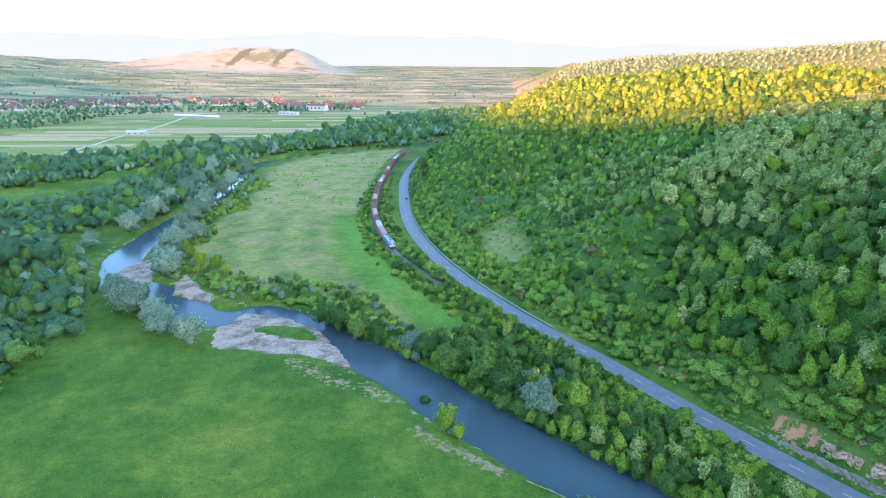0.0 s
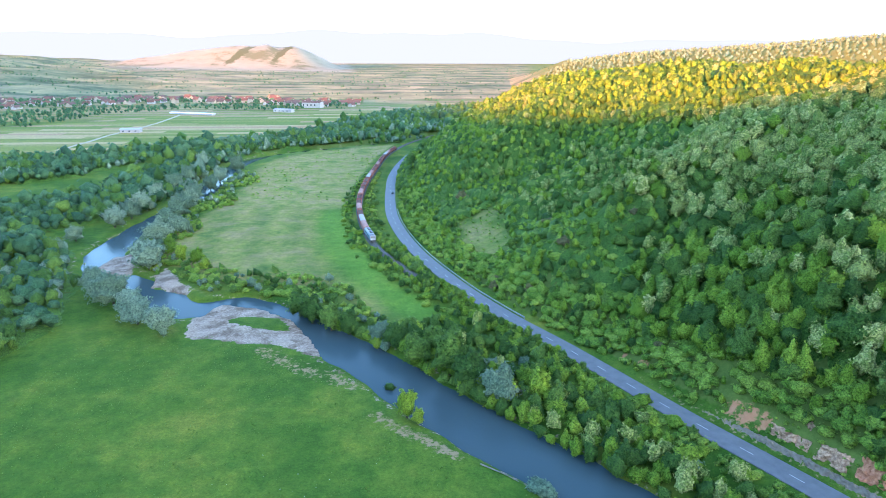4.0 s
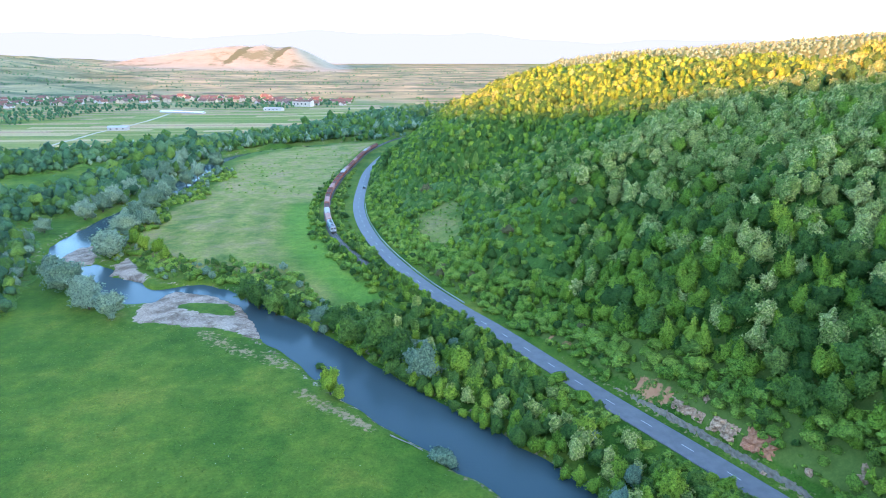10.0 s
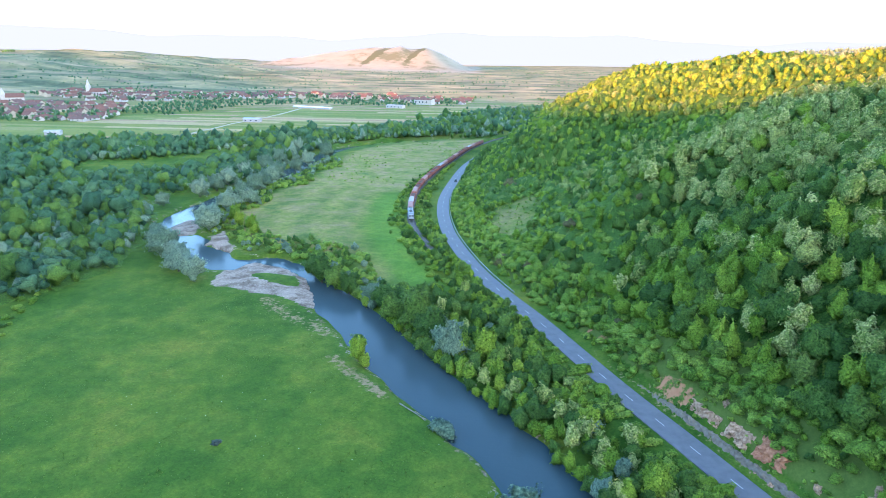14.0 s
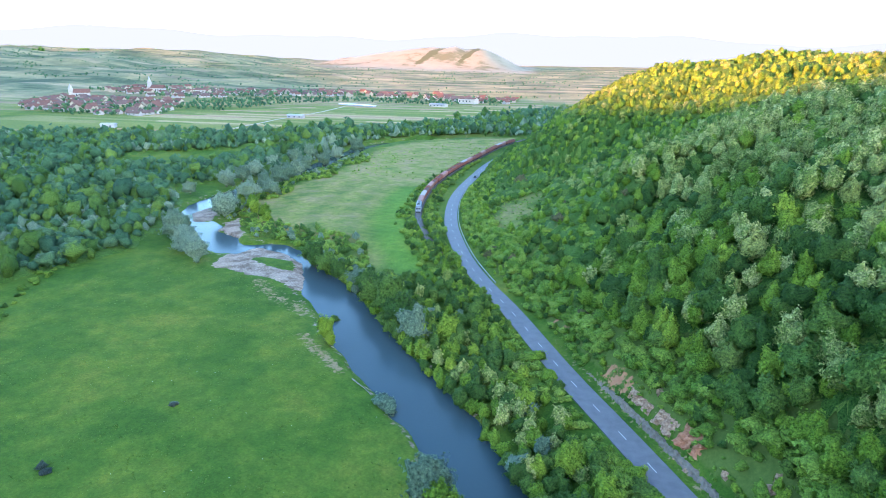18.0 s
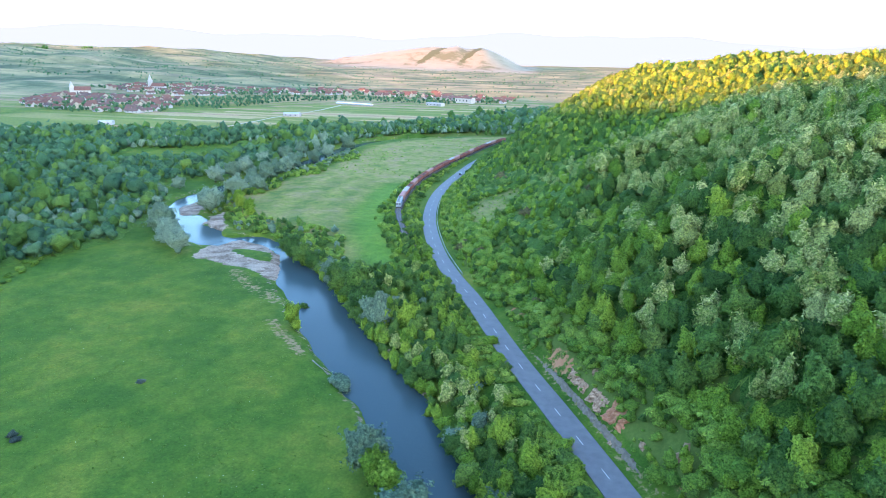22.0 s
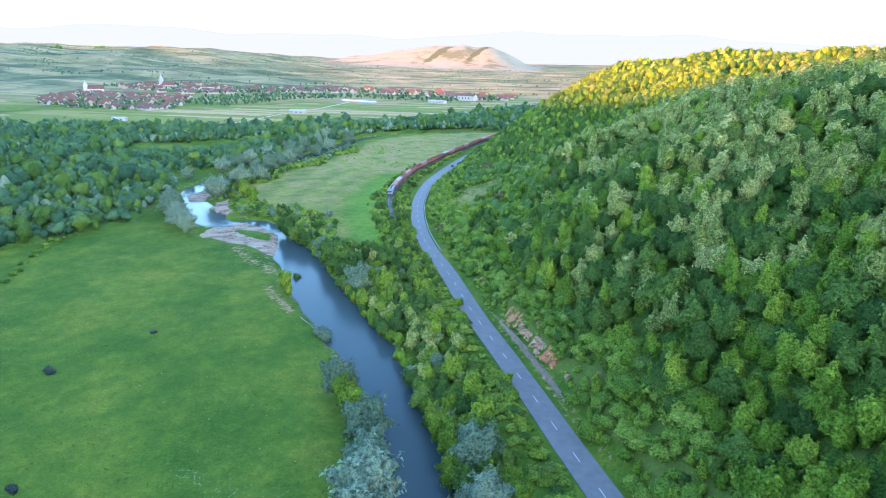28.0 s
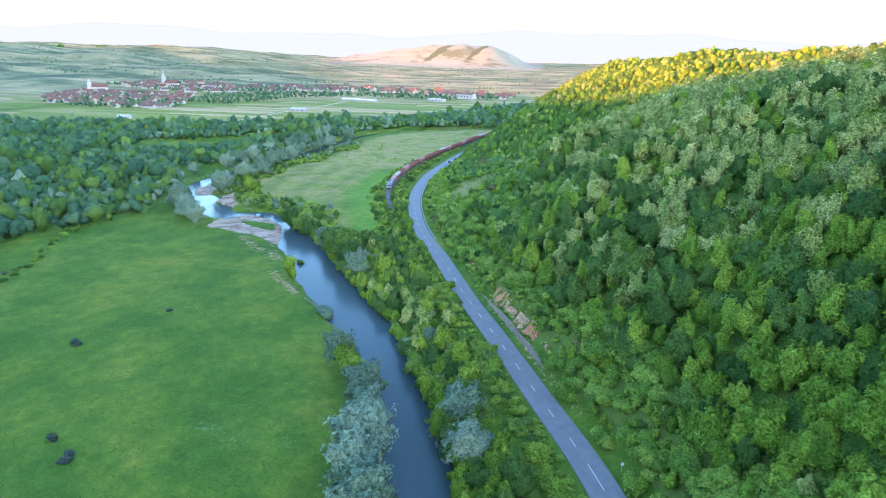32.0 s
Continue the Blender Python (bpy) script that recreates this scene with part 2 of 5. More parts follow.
def height(x, y):
    x, y = np.asarray(x, float), np.asarray(y, float)
    road, near = line_distance(ROAD_LINE, x, y)
    rail, _ = line_distance(RAIL_LINE, x, y)
    river, row = line_distance(RIVER_LINE, x, y)
    far = np.hypot(x - HOME[0], y - HOME[1])
    turn = np.degrees(np.arctan2(-(x - HOME[0]), y - HOME[1]))
    z = MEADOW_Z + 0.25 * waves(x, y, 60, 1) + 0.08 * waves(x, y, 14, 2)
    # the valley floor climbs slowly with the distance
    z = z + np.interp(far, [500, 1080, 1900, 3400, 5200], [0, 8, 22, 50, 78]) * (y > 0)
    # the road bed and the railway bank
    bed = np.maximum(1 - soft(np.abs(road), 5, 11), 1 - soft(np.abs(rail), 3, 7))
    z = np.where(y < 900, z + (ROAD_Z - z) * bed * (far < 1200), z)
    between = (road < 0) & (rail > 0) & (np.abs(road) < 25)
    z = np.where(between, ROAD_Z - 0.5 * soft(np.minimum(-road, rail), 3, 5), z)
    # the hill beyond the road ends in a nose, where the valley opens
    hill = hill_height(np.maximum(road - 4, 0), ROAD_LINE[near, 1], x, y) * (1 - soft(y + 0.35 * (x - 60), 500, 840))
    # a hollow behind the spur, and the higher crest beyond it
    off, row = line_distance(HOLLOW_LINE, x, y)
    hill = hill - HOLLOW_LINE[row, 2] * np.exp(-((off / 26) ** 2)) * soft(road, 40, 90)
    off, row = line_distance(CAP_LINE, x, y)
    hill = hill + CAP_LINE[row, 2] * np.exp(-((off / 52) ** 2)) * soft(road, 60, 120)
    z = np.where((road > 0) & (x > -150), np.maximum(z, ROAD_Z * (y < 800) + hill), z)
    # the river bed
    inland = np.abs(river) - RIVER_LINE[row, 2] + 0.9 * waves(x, y, 17, 3)
    z = np.where(far < 1500, WATER_Z - 1.4 + (z - WATER_Z + 1.4) * soft(inland, -3.0, 1.6), z)
    for poly, top in ((BAR, 0.25), (SPIT, 0.1), (BEACH, 0.6), (ISLET, 0.75)):
        k = soft(inside(poly, x, y) + 0.5 * waves(x, y, 9, 4), -2.2, 1.2)
        z = np.where(far < 1500, np.maximum(z, WATER_Z - 1.4 + (top - WATER_Z + 1.4) * k), z)
    # far hills to the left, and the bare double-topped hill
    up = soft(far, 1250, 3000) * np.interp(turn, [8, 14, 33, 37, 44, 60, 75], [0, 0, 18, 38, 64, 66, 40])
    up = up * (1 + 0.12 * waves(x, y, 900, 5)) + soft(far, 1300, 2200) * (turn > 30) * 9 * waves(x, y, 420, 6)
    cone = np.interp(turn, [14.6, 15.5, 17, 18.3, 19.2, 20.4, 21.4, 22.4, 24, 27, 30, 32], [0, 36, 82, 108, 84, 112, 92, 104, 92, 66, 28, 0])
    z = z + np.where(y > 0, up, 0) + cone * (soft(far, 3050, 3500) - soft(far, 3700, 4300)) * (y > 0)
    # a farther wooded ridge behind the hill
    back = np.interp(turn, [-60, -28.7, -18.8, -9.5, -4.5, -1.5, 0], [134, 118, 98, 83, 66, 20, 0])
    z = z + back * soft(far, 950, 1500) * (1 - soft(far, 1900, 3000)) * (y > 0)
    # the ridge behind the camera, which keeps the evening sun off the valley
    crest = np.interp(x, [-4900, -4180, -3680, -2690, -2380, -1490, -1190, -580, 120, 3000], [672, 618, 552, 466, 459, 368, 357, 342, 330, 302]) + 12 * waves(x, y, 420, 7)
    return z + crest * np.exp(-(((y + 1400) / 380) ** 2)) * soft(-y, 250, 700)
# END PLAN


def sheet(name, x, y, z, material, smooth=True):
    """A grid of quads over the rows y and columns x."""
    ny, nx = z.shape
    me = bpy.data.meshes.new(name)
    co = np.stack([np.broadcast_to(x, z.shape), np.broadcast_to(y[:, None], z.shape), z], -1).reshape(-1, 3)
    i = (np.arange(ny - 1)[:, None] * nx + np.arange(nx - 1)).ravel()
    fill(me, co, np.stack([i, i + 1, i + nx + 1, i + nx], 1), smooth)
    me.materials.append(material)
    return new(name, me)


def fill(me, co, quads, smooth=False, tris=None):
    """Fast: vertices, quads and triangles from arrays."""
    if tris is not None:
        me.vertices.add(len(co))
        me.vertices.foreach_set("co", np.ascontiguousarray(co, np.float32).ravel())
        me.loops.add(quads.size + tris.size)
        me.loops.foreach_set("vertex_index", np.r_[quads.ravel(), tris.ravel()].astype(np.int32))
        me.polygons.add(len(quads) + len(tris))
        me.polygons.foreach_set("loop_start", np.r_[np.arange(0, quads.size, 4), quads.size + np.arange(0, tris.size, 3)].astype(np.int32))
        me.polygons.foreach_set("use_smooth", np.arange(len(quads) + len(tris)) < len(quads))
        me.update(calc_edges=True)
        return
    me.vertices.add(len(co))
    me.vertices.foreach_set("co", np.ascontiguousarray(co, np.float32).ravel())
    me.loops.add(quads.size)
    me.loops.foreach_set("vertex_index", np.ascontiguousarray(quads, np.int32).ravel())
    me.polygons.add(len(quads))
    me.polygons.foreach_set("loop_start", np.arange(0, quads.size, 4, dtype=np.int32))
    me.polygons.foreach_set("use_smooth", np.full(len(quads), smooth))
    me.update(calc_edges=True)


def graded(a, b, step, low, high, growth):
    """Even steps from a to b, then wider and wider ones out to low and high."""
    mid = list(np.arange(a, b + step, step))
    s, v = step, mid[-1]
    while v < high:
        s = min(s * growth, 90)
        v += s
        mid.append(v)
    s, v = step, mid[0]
    while v > low:
        s = min(s * growth, 90)
        v -= s
        mid.insert(0, v)
    return np.array(mid)


# ---------------------------------------------------------------- ground
gx = graded(-185, 170, 1.7, -4900, 3600, 1.045)
gy = graded(20, 300, 1.7, -2400, 4800, 1.04)
GX, GY = np.meshgrid(gx, gy)
GZ = height(GX.ravel(), GY.ravel()).reshape(GX.shape)

m, n, l, b = mat("valley_ground", 0.95)
b.inputs["Specular IOR Level"].default_value = 0.1


def attribute(name):
    a = n.new("ShaderNodeAttribute")
    a.attribute_name = name
    return a.outputs["Fac"]


def masked(name, scale, spread):
    f = noisy(n, l, scale, 5.0, 0.7)
    v = maths(n, l, "ADD", attribute(name), maths(n, l, "MULTIPLY", maths(n, l, "SUBTRACT", f, 0.5), spread))
    r = ramp(n, ((0.42, (0, 0, 0)), (0.58, (1, 1, 1))))
    l.new(v, r.inputs[0])
    return r.outputs[0]


g1 = ramp(n, ((0.3, (0.032, 0.082, 0.01)), (0.45, (0.06, 0.118, 0.014)), (0.55, (0.096, 0.146, 0.018)), (0.66, (0.16, 0.175, 0.026))))
l.new(noisy(n, l, 0.03, 7.0, 0.68), g1.inputs[0])
fine = ramp(n, ((0.3, (0.55, 0.58, 0.55)), (0.5, (1.0, 1.0, 1.0)), (0.7, (1.5, 1.42, 1.35))))
l.new(noisy(n, l, 1.6, 7.0, 0.85), fine.inputs[0])
blotch = ramp(n, ((0.34, (0.8, 0.84, 0.82)), (0.5, (1.0, 1.0, 1.0)), (0.66, (1.26, 1.16, 1.08)))) 
l.new(noisy(n, l, 0.3, 5.0, 0.75), blotch.inputs[0])
g2 = mixed(n, l, 1.0, fine.outputs[0], blotch.outputs[0], "MULTIPLY")
streak_at = n.new("ShaderNodeMapping")
streak_at.inputs["Rotation"].default_value, streak_at.inputs["Scale"].default_value = (0, 0, radians(35)), (0.12, 0.05, 0.1)
l.new(n.new("ShaderNodeTexCoord").outputs["Object"], streak_at.inputs[0])
streak = n.new("ShaderNodeTexNoise")
streak.inputs["Scale"].default_value, streak.inputs["Detail"].default_value = 1.0, 5.0
l.new(streak_at.outputs[0], streak.inputs["Vector"])
tone = ramp(n, ((0.35, (0.93, 0.95, 0.93)), (0.5, (1.0, 1.0, 1.0)), (0.66, (1.14, 1.06, 1.06))))
l.new(streak.outputs["Fac"], tone.inputs[0])
grass = mixed(n, l, 1.0, mixed(n, l, 1.0, g1.outputs[0], g2, "MULTIPLY"), tone.outputs[0], "MULTIPLY")
d1 = ramp(n, ((0.32, (0.1, 0.15, 0.036)), (0.45, (0.195, 0.21, 0.05)), (0.56, (0.265, 0.22, 0.085)), (0.68, (0.27, 0.2, 0.11))))
l.new(noisy(n, l, 0.06, 6.0, 0.7), d1.inputs[0])
dry = mixed(n, l, 1.0, d1.outputs[0], g2, "MULTIPLY")
grass = mixed(n, l, attribute("lush"), grass, mixed(n, l, 1.0, (0.15, 0.27, 0.034), g2, "MULTIPLY"))
dry_share = ramp(n, ((0.1, (0, 0, 0)), (0.8, (1, 1, 1))))
l.new(maths(n, l, "ADD", attribute("dry"), maths(n, l, "MULTIPLY", maths(n, l, "SUBTRACT", noisy(n, l, 0.05, 5.0, 0.7), 0.5), 0.9)), dry_share.inputs[0])
mown = ramp(n, ((0.0, (0.86, 0.9, 0.88)), (1.0, (1.14, 1.1, 1.06))))
l.new(attribute("mown"), mown.inputs[0])
col = mixed(n, l, 1.0, mixed(n, l, dry_share.outputs[0], grass, dry), mown.outputs[0], "MULTIPLY")
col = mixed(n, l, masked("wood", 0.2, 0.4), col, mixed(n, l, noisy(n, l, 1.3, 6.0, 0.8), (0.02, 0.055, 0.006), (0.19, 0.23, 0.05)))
s1 = ramp(n, ((0.3, (0.19, 0.13, 0.09)), (0.48, (0.33, 0.245, 0.18)), (0.66, (0.52, 0.41, 0.31))))
l.new(noisy(n, l, 1.7, 6.0, 0.8), s1.inputs[0])
wet = ramp(n, ((0.38, (0.5, 0.46, 0.42)), (0.55, (1.0, 1.0, 1.0)), (0.7, (1.2, 1.18, 1.15))))
l.new(noisy(n, l, 0.16, 4.0, 0.65), wet.inputs[0])
col = mixed(n, l, masked("gravel", 0.45, 1.7), col, mixed(n, l, 1.0, s1.outputs[0], wet.outputs[0], "MULTIPLY"))
col = mixed(n, l, masked("sand", 0.7, 1.5), col, mixed(n, l, noisy(n, l, 0.7, 5.0, 0.7), (0.17, 0.12, 0.055), (0.38, 0.27, 0.15)))
col = mixed(n, l, masked("red", 0.5, 1.6), col, mixed(n, l, noisy(n, l, 0.8), (0.38, 0.14, 0.065), (0.50, 0.26, 0.14)))
# strip fields: each strip of a block has its own crop
co = n.new("ShaderNodeTexCoord")
mp = n.new("ShaderNodeMapping")
mp.inputs["Rotation"].default_value = (0, 0, radians(-12))
l.new(co.outputs["Object"], mp.inputs["Vector"])
xy = n.new("ShaderNodeSeparateXYZ")
l.new(mp.outputs[0], xy.inputs[0])


def crops(width, length, stops):
    cell = n.new("ShaderNodeCombineXYZ")
    row = maths(n, l, "FLOOR", maths(n, l, "DIVIDE", xy.outputs[1], width), 0)
    shift = maths(n, l, "MULTIPLY", maths(n, l, "SINE", row, 0), length * 0.4)
    l.new(row, cell.inputs[1])
    l.new(maths(n, l, "FLOOR", maths(n, l, "DIVIDE", maths(n, l, "ADD", xy.outputs[0], shift), length), 0), cell.inputs[0])
    wn2 = n.new("ShaderNodeTexWhiteNoise")
    wn2.noise_dimensions = "2D"
    l.new(cell.outputs[0], wn2.inputs["Vector"])
    r = ramp(n, stops)
    r.color_ramp.interpolation = "CONSTANT"
    l.new(wn2.outputs["Value"], r.inputs[0])
    return mixed(n, l, 1.0, r.outputs[0], g2, "MULTIPLY")


near_crops = crops(15, 170, ((0.0, (0.14, 0.17, 0.036)), (0.2, (0.22, 0.205, 0.065)), (0.38, (0.18, 0.195, 0.044)), (0.5, (0.32, 0.21, 0.115)), (0.68, (0.135, 0.175, 0.033)), (0.82, (0.36, 0.265, 0.13))))
far_crops = crops(42, 260, ((0.0, (0.11, 0.132, 0.06)), (0.22, (0.29, 0.25, 0.11)), (0.42, (0.17, 0.18, 0.08)), (0.6, (0.31, 0.26, 0.125)), (0.76, (0.09, 0.115, 0.055)), (0.88, (0.34, 0.255, 0.155))))
rough_land = ramp(n, ((0.42, (0.038, 0.06, 0.034)), (0.5, (0.125, 0.14, 0.07)), (0.62, (0.33, 0.26, 0.14))))
l.new(noisy(n, l, 0.008, 8.0, 0.7), rough_land.inputs[0])
plough = mixed(n, l, attribute("distance"), near_crops, mixed(n, l, 0.58, far_crops, rough_land.outputs[0]))
col = mixed(n, l, attribute("fields"), col, plough)
bare_hill = ramp(n, ((0.38, (0.14, 0.135, 0.075)), (0.46, (0.25, 0.22, 0.15)), (0.65, (0.305, 0.265, 0.19))))
l.new(noisy(n, l, 0.006, 6.0, 0.6), bare_hill.inputs[0])
col = mixed(n, l, attribute("bare"), col, mixed(n, l, masked("gully_scrub_shade", 0.02, 0.9), bare_hill.outputs[0], (0.10, 0.105, 0.05)))
col = mixed(n, l, attribute("ridge"), col, mixed(n, l, noisy(n, l, 0.05, 6.0, 0.8), (0.08, 0.105, 0.03), (0.2, 0.22, 0.07)))
l.new(col, b.inputs["Base Color"])
bump(n, l, b, noisy(n, l, 1.6, 6.0, 0.8), 0.6, 0.35)
M_GROUND = m

ground = sheet("ground", gx, gy, GZ, M_GROUND)
tagged(ground, "green valley floor of meadows and wooded hills", "ground", kind="structure")
fx, fy = GX.ravel(), GY.ravel()
froad, _ = line_distance(ROAD_LINE, fx, fy)
friver, frow = line_distance(RIVER_LINE, fx, fy)
FAR = np.hypot(fx - HOME[0], fy - HOME[1])
gravel = np.maximum(np.maximum(soft(inside(BAR, fx, fy) + 0.8 * waves(fx, fy, 8, 51), -1.2, 0.8), soft(inside(SPIT, fx, fy) + 0.8 * waves(fx, fy, 8, 51), -1.2, 0.8)), soft(inside(BEACH, fx, fy) + 0.8 * waves(fx, fy, 8, 51), -1.2, 0.8))
gravel = np.maximum(gravel, 0.45 * (1 - soft(np.abs(np.abs(friver) - RIVER_LINE[frow, 2] + 0.9), 0.5, 2.2)))
gravel = np.where(gravel > 0.9, 1.5, gravel) * (1 - soft(inside(ISLET, fx, fy), -1.4, 0.2)) * (FAR < 1000)
frail, _ = line_distance(RAIL_LINE, fx, fy)
dryness = soft(-frail, 15, 34) * soft(friver, 18, 30) * (fx < 60) * (fy > 150) * 0.62
dryness = np.maximum(dryness, soft(-frail, 7, 12) * soft(friver, 18, 40) * soft(fy, 345, 365) * (fy < 720))
dryness = np.where(fy < 660, dryness, 0)
sand = 0.42 * soft(froad, 3.4, 4.2) * (1 - soft(froad, 6.5, 8.5)) * soft(fy, 40, 90) * (1 - soft(fy, 135, 175))
worn = curve([(-51, 161.5), (-35, 151), (-17, 142)], 2.0)
bank_soil = curve([(-9, 128), (-0.6, 121.7), (12, 113)], 2.0)
for line, most, wide in ((worn, 0.5, 4.6), (bank_soil, 0.66, 2.6)):
    off = np.full(fx.shape, 1e9)
    for px, py in line:
        off = np.minimum(off, (fx - px) ** 2 + (fy - py) ** 2)
    sand = np.maximum(sand, most * np.exp(-off / wide**2))
for px, py, pr in ((60, 75, 3), (36, 97, 1.8)):
    sand = np.maximum(sand, 0.7 * np.exp(-((fx - px) ** 2 + (fy - py) ** 2) / pr**2))
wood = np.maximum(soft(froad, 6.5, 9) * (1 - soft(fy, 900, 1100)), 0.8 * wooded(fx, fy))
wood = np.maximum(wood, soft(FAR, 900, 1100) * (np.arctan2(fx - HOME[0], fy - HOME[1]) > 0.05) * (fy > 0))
red = np.zeros_like(fx)
for px, py, pr in ((78.5, 130.5, 2.0), (80.5, 127.5, 2.3), (83, 124.5, 1.8), (74.8, 138.8, 1.4), (58.4, 160.7, 1.5), (63, 155, 2), (67, 149.5, 1.7), (112, 86, 1.6), (118, 78, 1.4)):
    red = np.maximum(red, 0.85 * np.exp(-((fx - px) ** 2 + (fy - py) ** 2) / pr**2))
glade = soft(inside(GLADE, fx, fy) + 3 * waves(fx, fy, 14, 52), -5, 4)
lush = 0.6 * (1 - soft(-frail, 14, 30)) * soft(-frail, 5, 8) * soft(fy, 180, 200) * (1 - soft(fy, 335, 365))
wood, dryness = wood * (1 - glade), np.maximum(dryness, 0.5 * glade)
bare = soft(FAR, 2700, 3000) * (np.abs(np.degrees(np.arctan2(-(fx - HOME[0]), fy - HOME[1])) - 23) < 9.5)
turned = np.degrees(np.arctan2(-(fx - HOME[0]), fy - HOME[1]))
rise = np.clip((FAR - 3080) / 400, 0, 1.1)
# two gullies: dark scrub, and their shade put into the bare hill's colour
gully_scrub_shade = (np.exp(-(((turned - 23.9 + 2.2 * rise) / 0.55) ** 2)) + np.exp(-(((turned - 20.4 + 1.8 * rise) / 0.4) ** 2))) * soft(FAR, 3050, 3150) * 0.9
fields = soft(FAR, 950, 1150) * (fy > 0) * soft(turned, -4, -1)
fields = np.maximum(fields, soft(inside(FIELDS, fx, fy), -2, 2))
mown_rows = 0.5 + 0.5 * np.sin(-frail / 3.2 + 0.8 * waves(fx, fy, 60, 53)) * soft(-frail, 8, 14) * (1 - soft(-frail, 70, 110)) * (friver > 0) * soft(fy, 170, 200) * (1 - soft(fy, 330, 380))
for name, values in (("gravel", gravel), ("sand", sand), ("dry", dryness), ("wood", wood), ("red", red), ("fields", fields), ("distance", soft(FAR, 1000, 1500)), ("bare", bare), ("lush", lush), ("gully_scrub_shade", gully_scrub_shade), ("mown", mown_rows), ("ridge", soft(FAR, 850, 1000) * soft(-turned, 1, 6) * (fy > 0))):
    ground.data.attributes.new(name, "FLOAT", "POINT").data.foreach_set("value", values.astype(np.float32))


def ribbon(name, line, left, right, z, material, rise=None):
    """A strip along a line, from left to right of it."""
    way = np.gradient(line[:, :2], axis=0)
    way /= np.linalg.norm(way, axis=1)[:, None]
    side = np.stack([way[:, 1], -way[:, 0]], 1)
    a, c = line[:, :2] + side * left, line[:, :2] + side * right
    k = len(line)
    co = np.vstack([np.c_[a, np.full(k, z)], np.c_[c, np.full(k, z)], np.c_[a, np.full(k, z - 0.3)], np.c_[c, np.full(k, z - 0.3)]])
    i = np.arange(k - 1)
    quads = np.vstack([np.stack([i, i + k, i + k + 1, i + 1], 1), np.stack([i + 2 * k, i, i + 1, i + 2 * k + 1], 1), np.stack([i + k, i + 3 * k, i + 3 * k + 1, i + k + 1], 1)])
    me = bpy.data.meshes.new(name)
    fill(me, co, quads)
    me.materials.append(material)
    return new(name, me)


wx = np.array([-260.0, 220.0])
wy = np.array([-130.0, 820.0])
water = tagged(sheet("river", wx, wy, np.full((2, 2), WATER_Z), M_WATER), "calm blue-grey river winding between wooded banks", "river", kind="structure")
FINE_ROAD = curve(ROAD, 1.5)
road = tagged(ribbon("road", FINE_ROAD, -3.3, 3.3, ROAD_Z + 0.12, M_ASPHALT), "grey two-lane asphalt road with white centre dashes", "road", kind="structure")


# ---------------------------------------------------------------- trees
def crown_arrays(rng, leaf_count, radius, tall, base, leaf, lumps, around, rows):
    """A domed crown: one lumpy body, with small tilted leaf clumps on it, more of them towards the top."""
    knobs = rng.normal(size=(lumps, 3)) + (0, 0, 0.35)
    knobs /= np.linalg.norm(knobs, axis=1)[:, None]
    swell = rng.uniform(0.25, 0.62, lumps)
    width = 1.15 / math.sqrt(lumps)
    lean = rng.uniform(0.84, 1.16, 2)

    def surface(d):
        near = d @ knobs.T
        bulge = (swell * np.exp((near - 1) / (0.5 * width**2))).max(1)
        high = np.where(d[:, 2] > 0, 0.62, 0.4) * tall
        grow = (0.55 + bulge)[:, None]
        return np.c_[d[:, :2] * radius * lean, d[:, 2] * high] * grow + (0, 0, base + 0.4 * tall)

    v, u = np.meshgrid(np.linspace(0.12, np.pi - 0.35, rows), np.arange(around) * 2 * np.pi / around, indexing="ij")
    u = u + (np.arange(rows) % 2)[:, None] * np.pi / around + rng.uniform(-0.2, 0.2, u.shape) * 2 * np.pi / around
    v = v + rng.uniform(-0.2, 0.2, v.shape) * np.pi / rows
    d = np.stack([np.sin(v) * np.cos(u), np.sin(v) * np.sin(u), np.cos(v)], -1).reshape(-1, 3)
    body = surface(d)
    body = np.vstack([body + (body - (0, 0, base + 0.4 * tall)) * rng.uniform(-0.1, 0.08, (len(body), 1)), surface(np.array([[0.0, 0.0, 1.0]])), [[0, 0, base]]])
    k = np.arange(around)
    after = (k + 1) % around
    quads = np.vstack([np.stack([r * around + k, (r + 1) * around + k, (r + 1) * around + after, r * around + after], 1) for r in range(rows - 1)])
    top, low, last = rows * around, rows * around + 1, (rows - 1) * around
    caps = np.vstack([np.stack([np.full(around, top), k, after], 1), np.stack([last + k, np.full(around, low), last + after], 1)])
    d = rng.normal(size=(leaf_count, 3)) + (0, 0, 0.45)
    d /= np.linalg.norm(d, axis=1)[:, None]
    p = surface(d)
    p = p + (p - (0, 0, base + 0.4 * tall)) * rng.uniform(-0.05, 0.16, (leaf_count, 1))
    out = d / (radius * radius, radius * radius, tall * tall * 0.28)
    out /= np.linalg.norm(out, axis=1)[:, None]
    nrm = out + rng.normal(0, 0.36, d.shape) + (0, 0, 0.15)
    nrm /= np.linalg.norm(nrm, axis=1)[:, None]
    t = np.cross(nrm, rng.normal(size=nrm.shape))
    t /= np.linalg.norm(t, axis=1)[:, None]
    side = np.cross(nrm, t)
    size = leaf * rng.uniform(0.6, 1.3, (leaf_count, 1))
    leaves_ = np.stack([p + t * size * 1.2, p - t * size * 0.6 + side * size * 0.75, p - t * size * 0.7 - side * size * 0.7], 1).reshape(-1, 3)
    return np.vstack([body, leaves_]), quads, np.vstack([caps, np.arange(len(leaves_)).reshape(-1, 3) + len(body)])


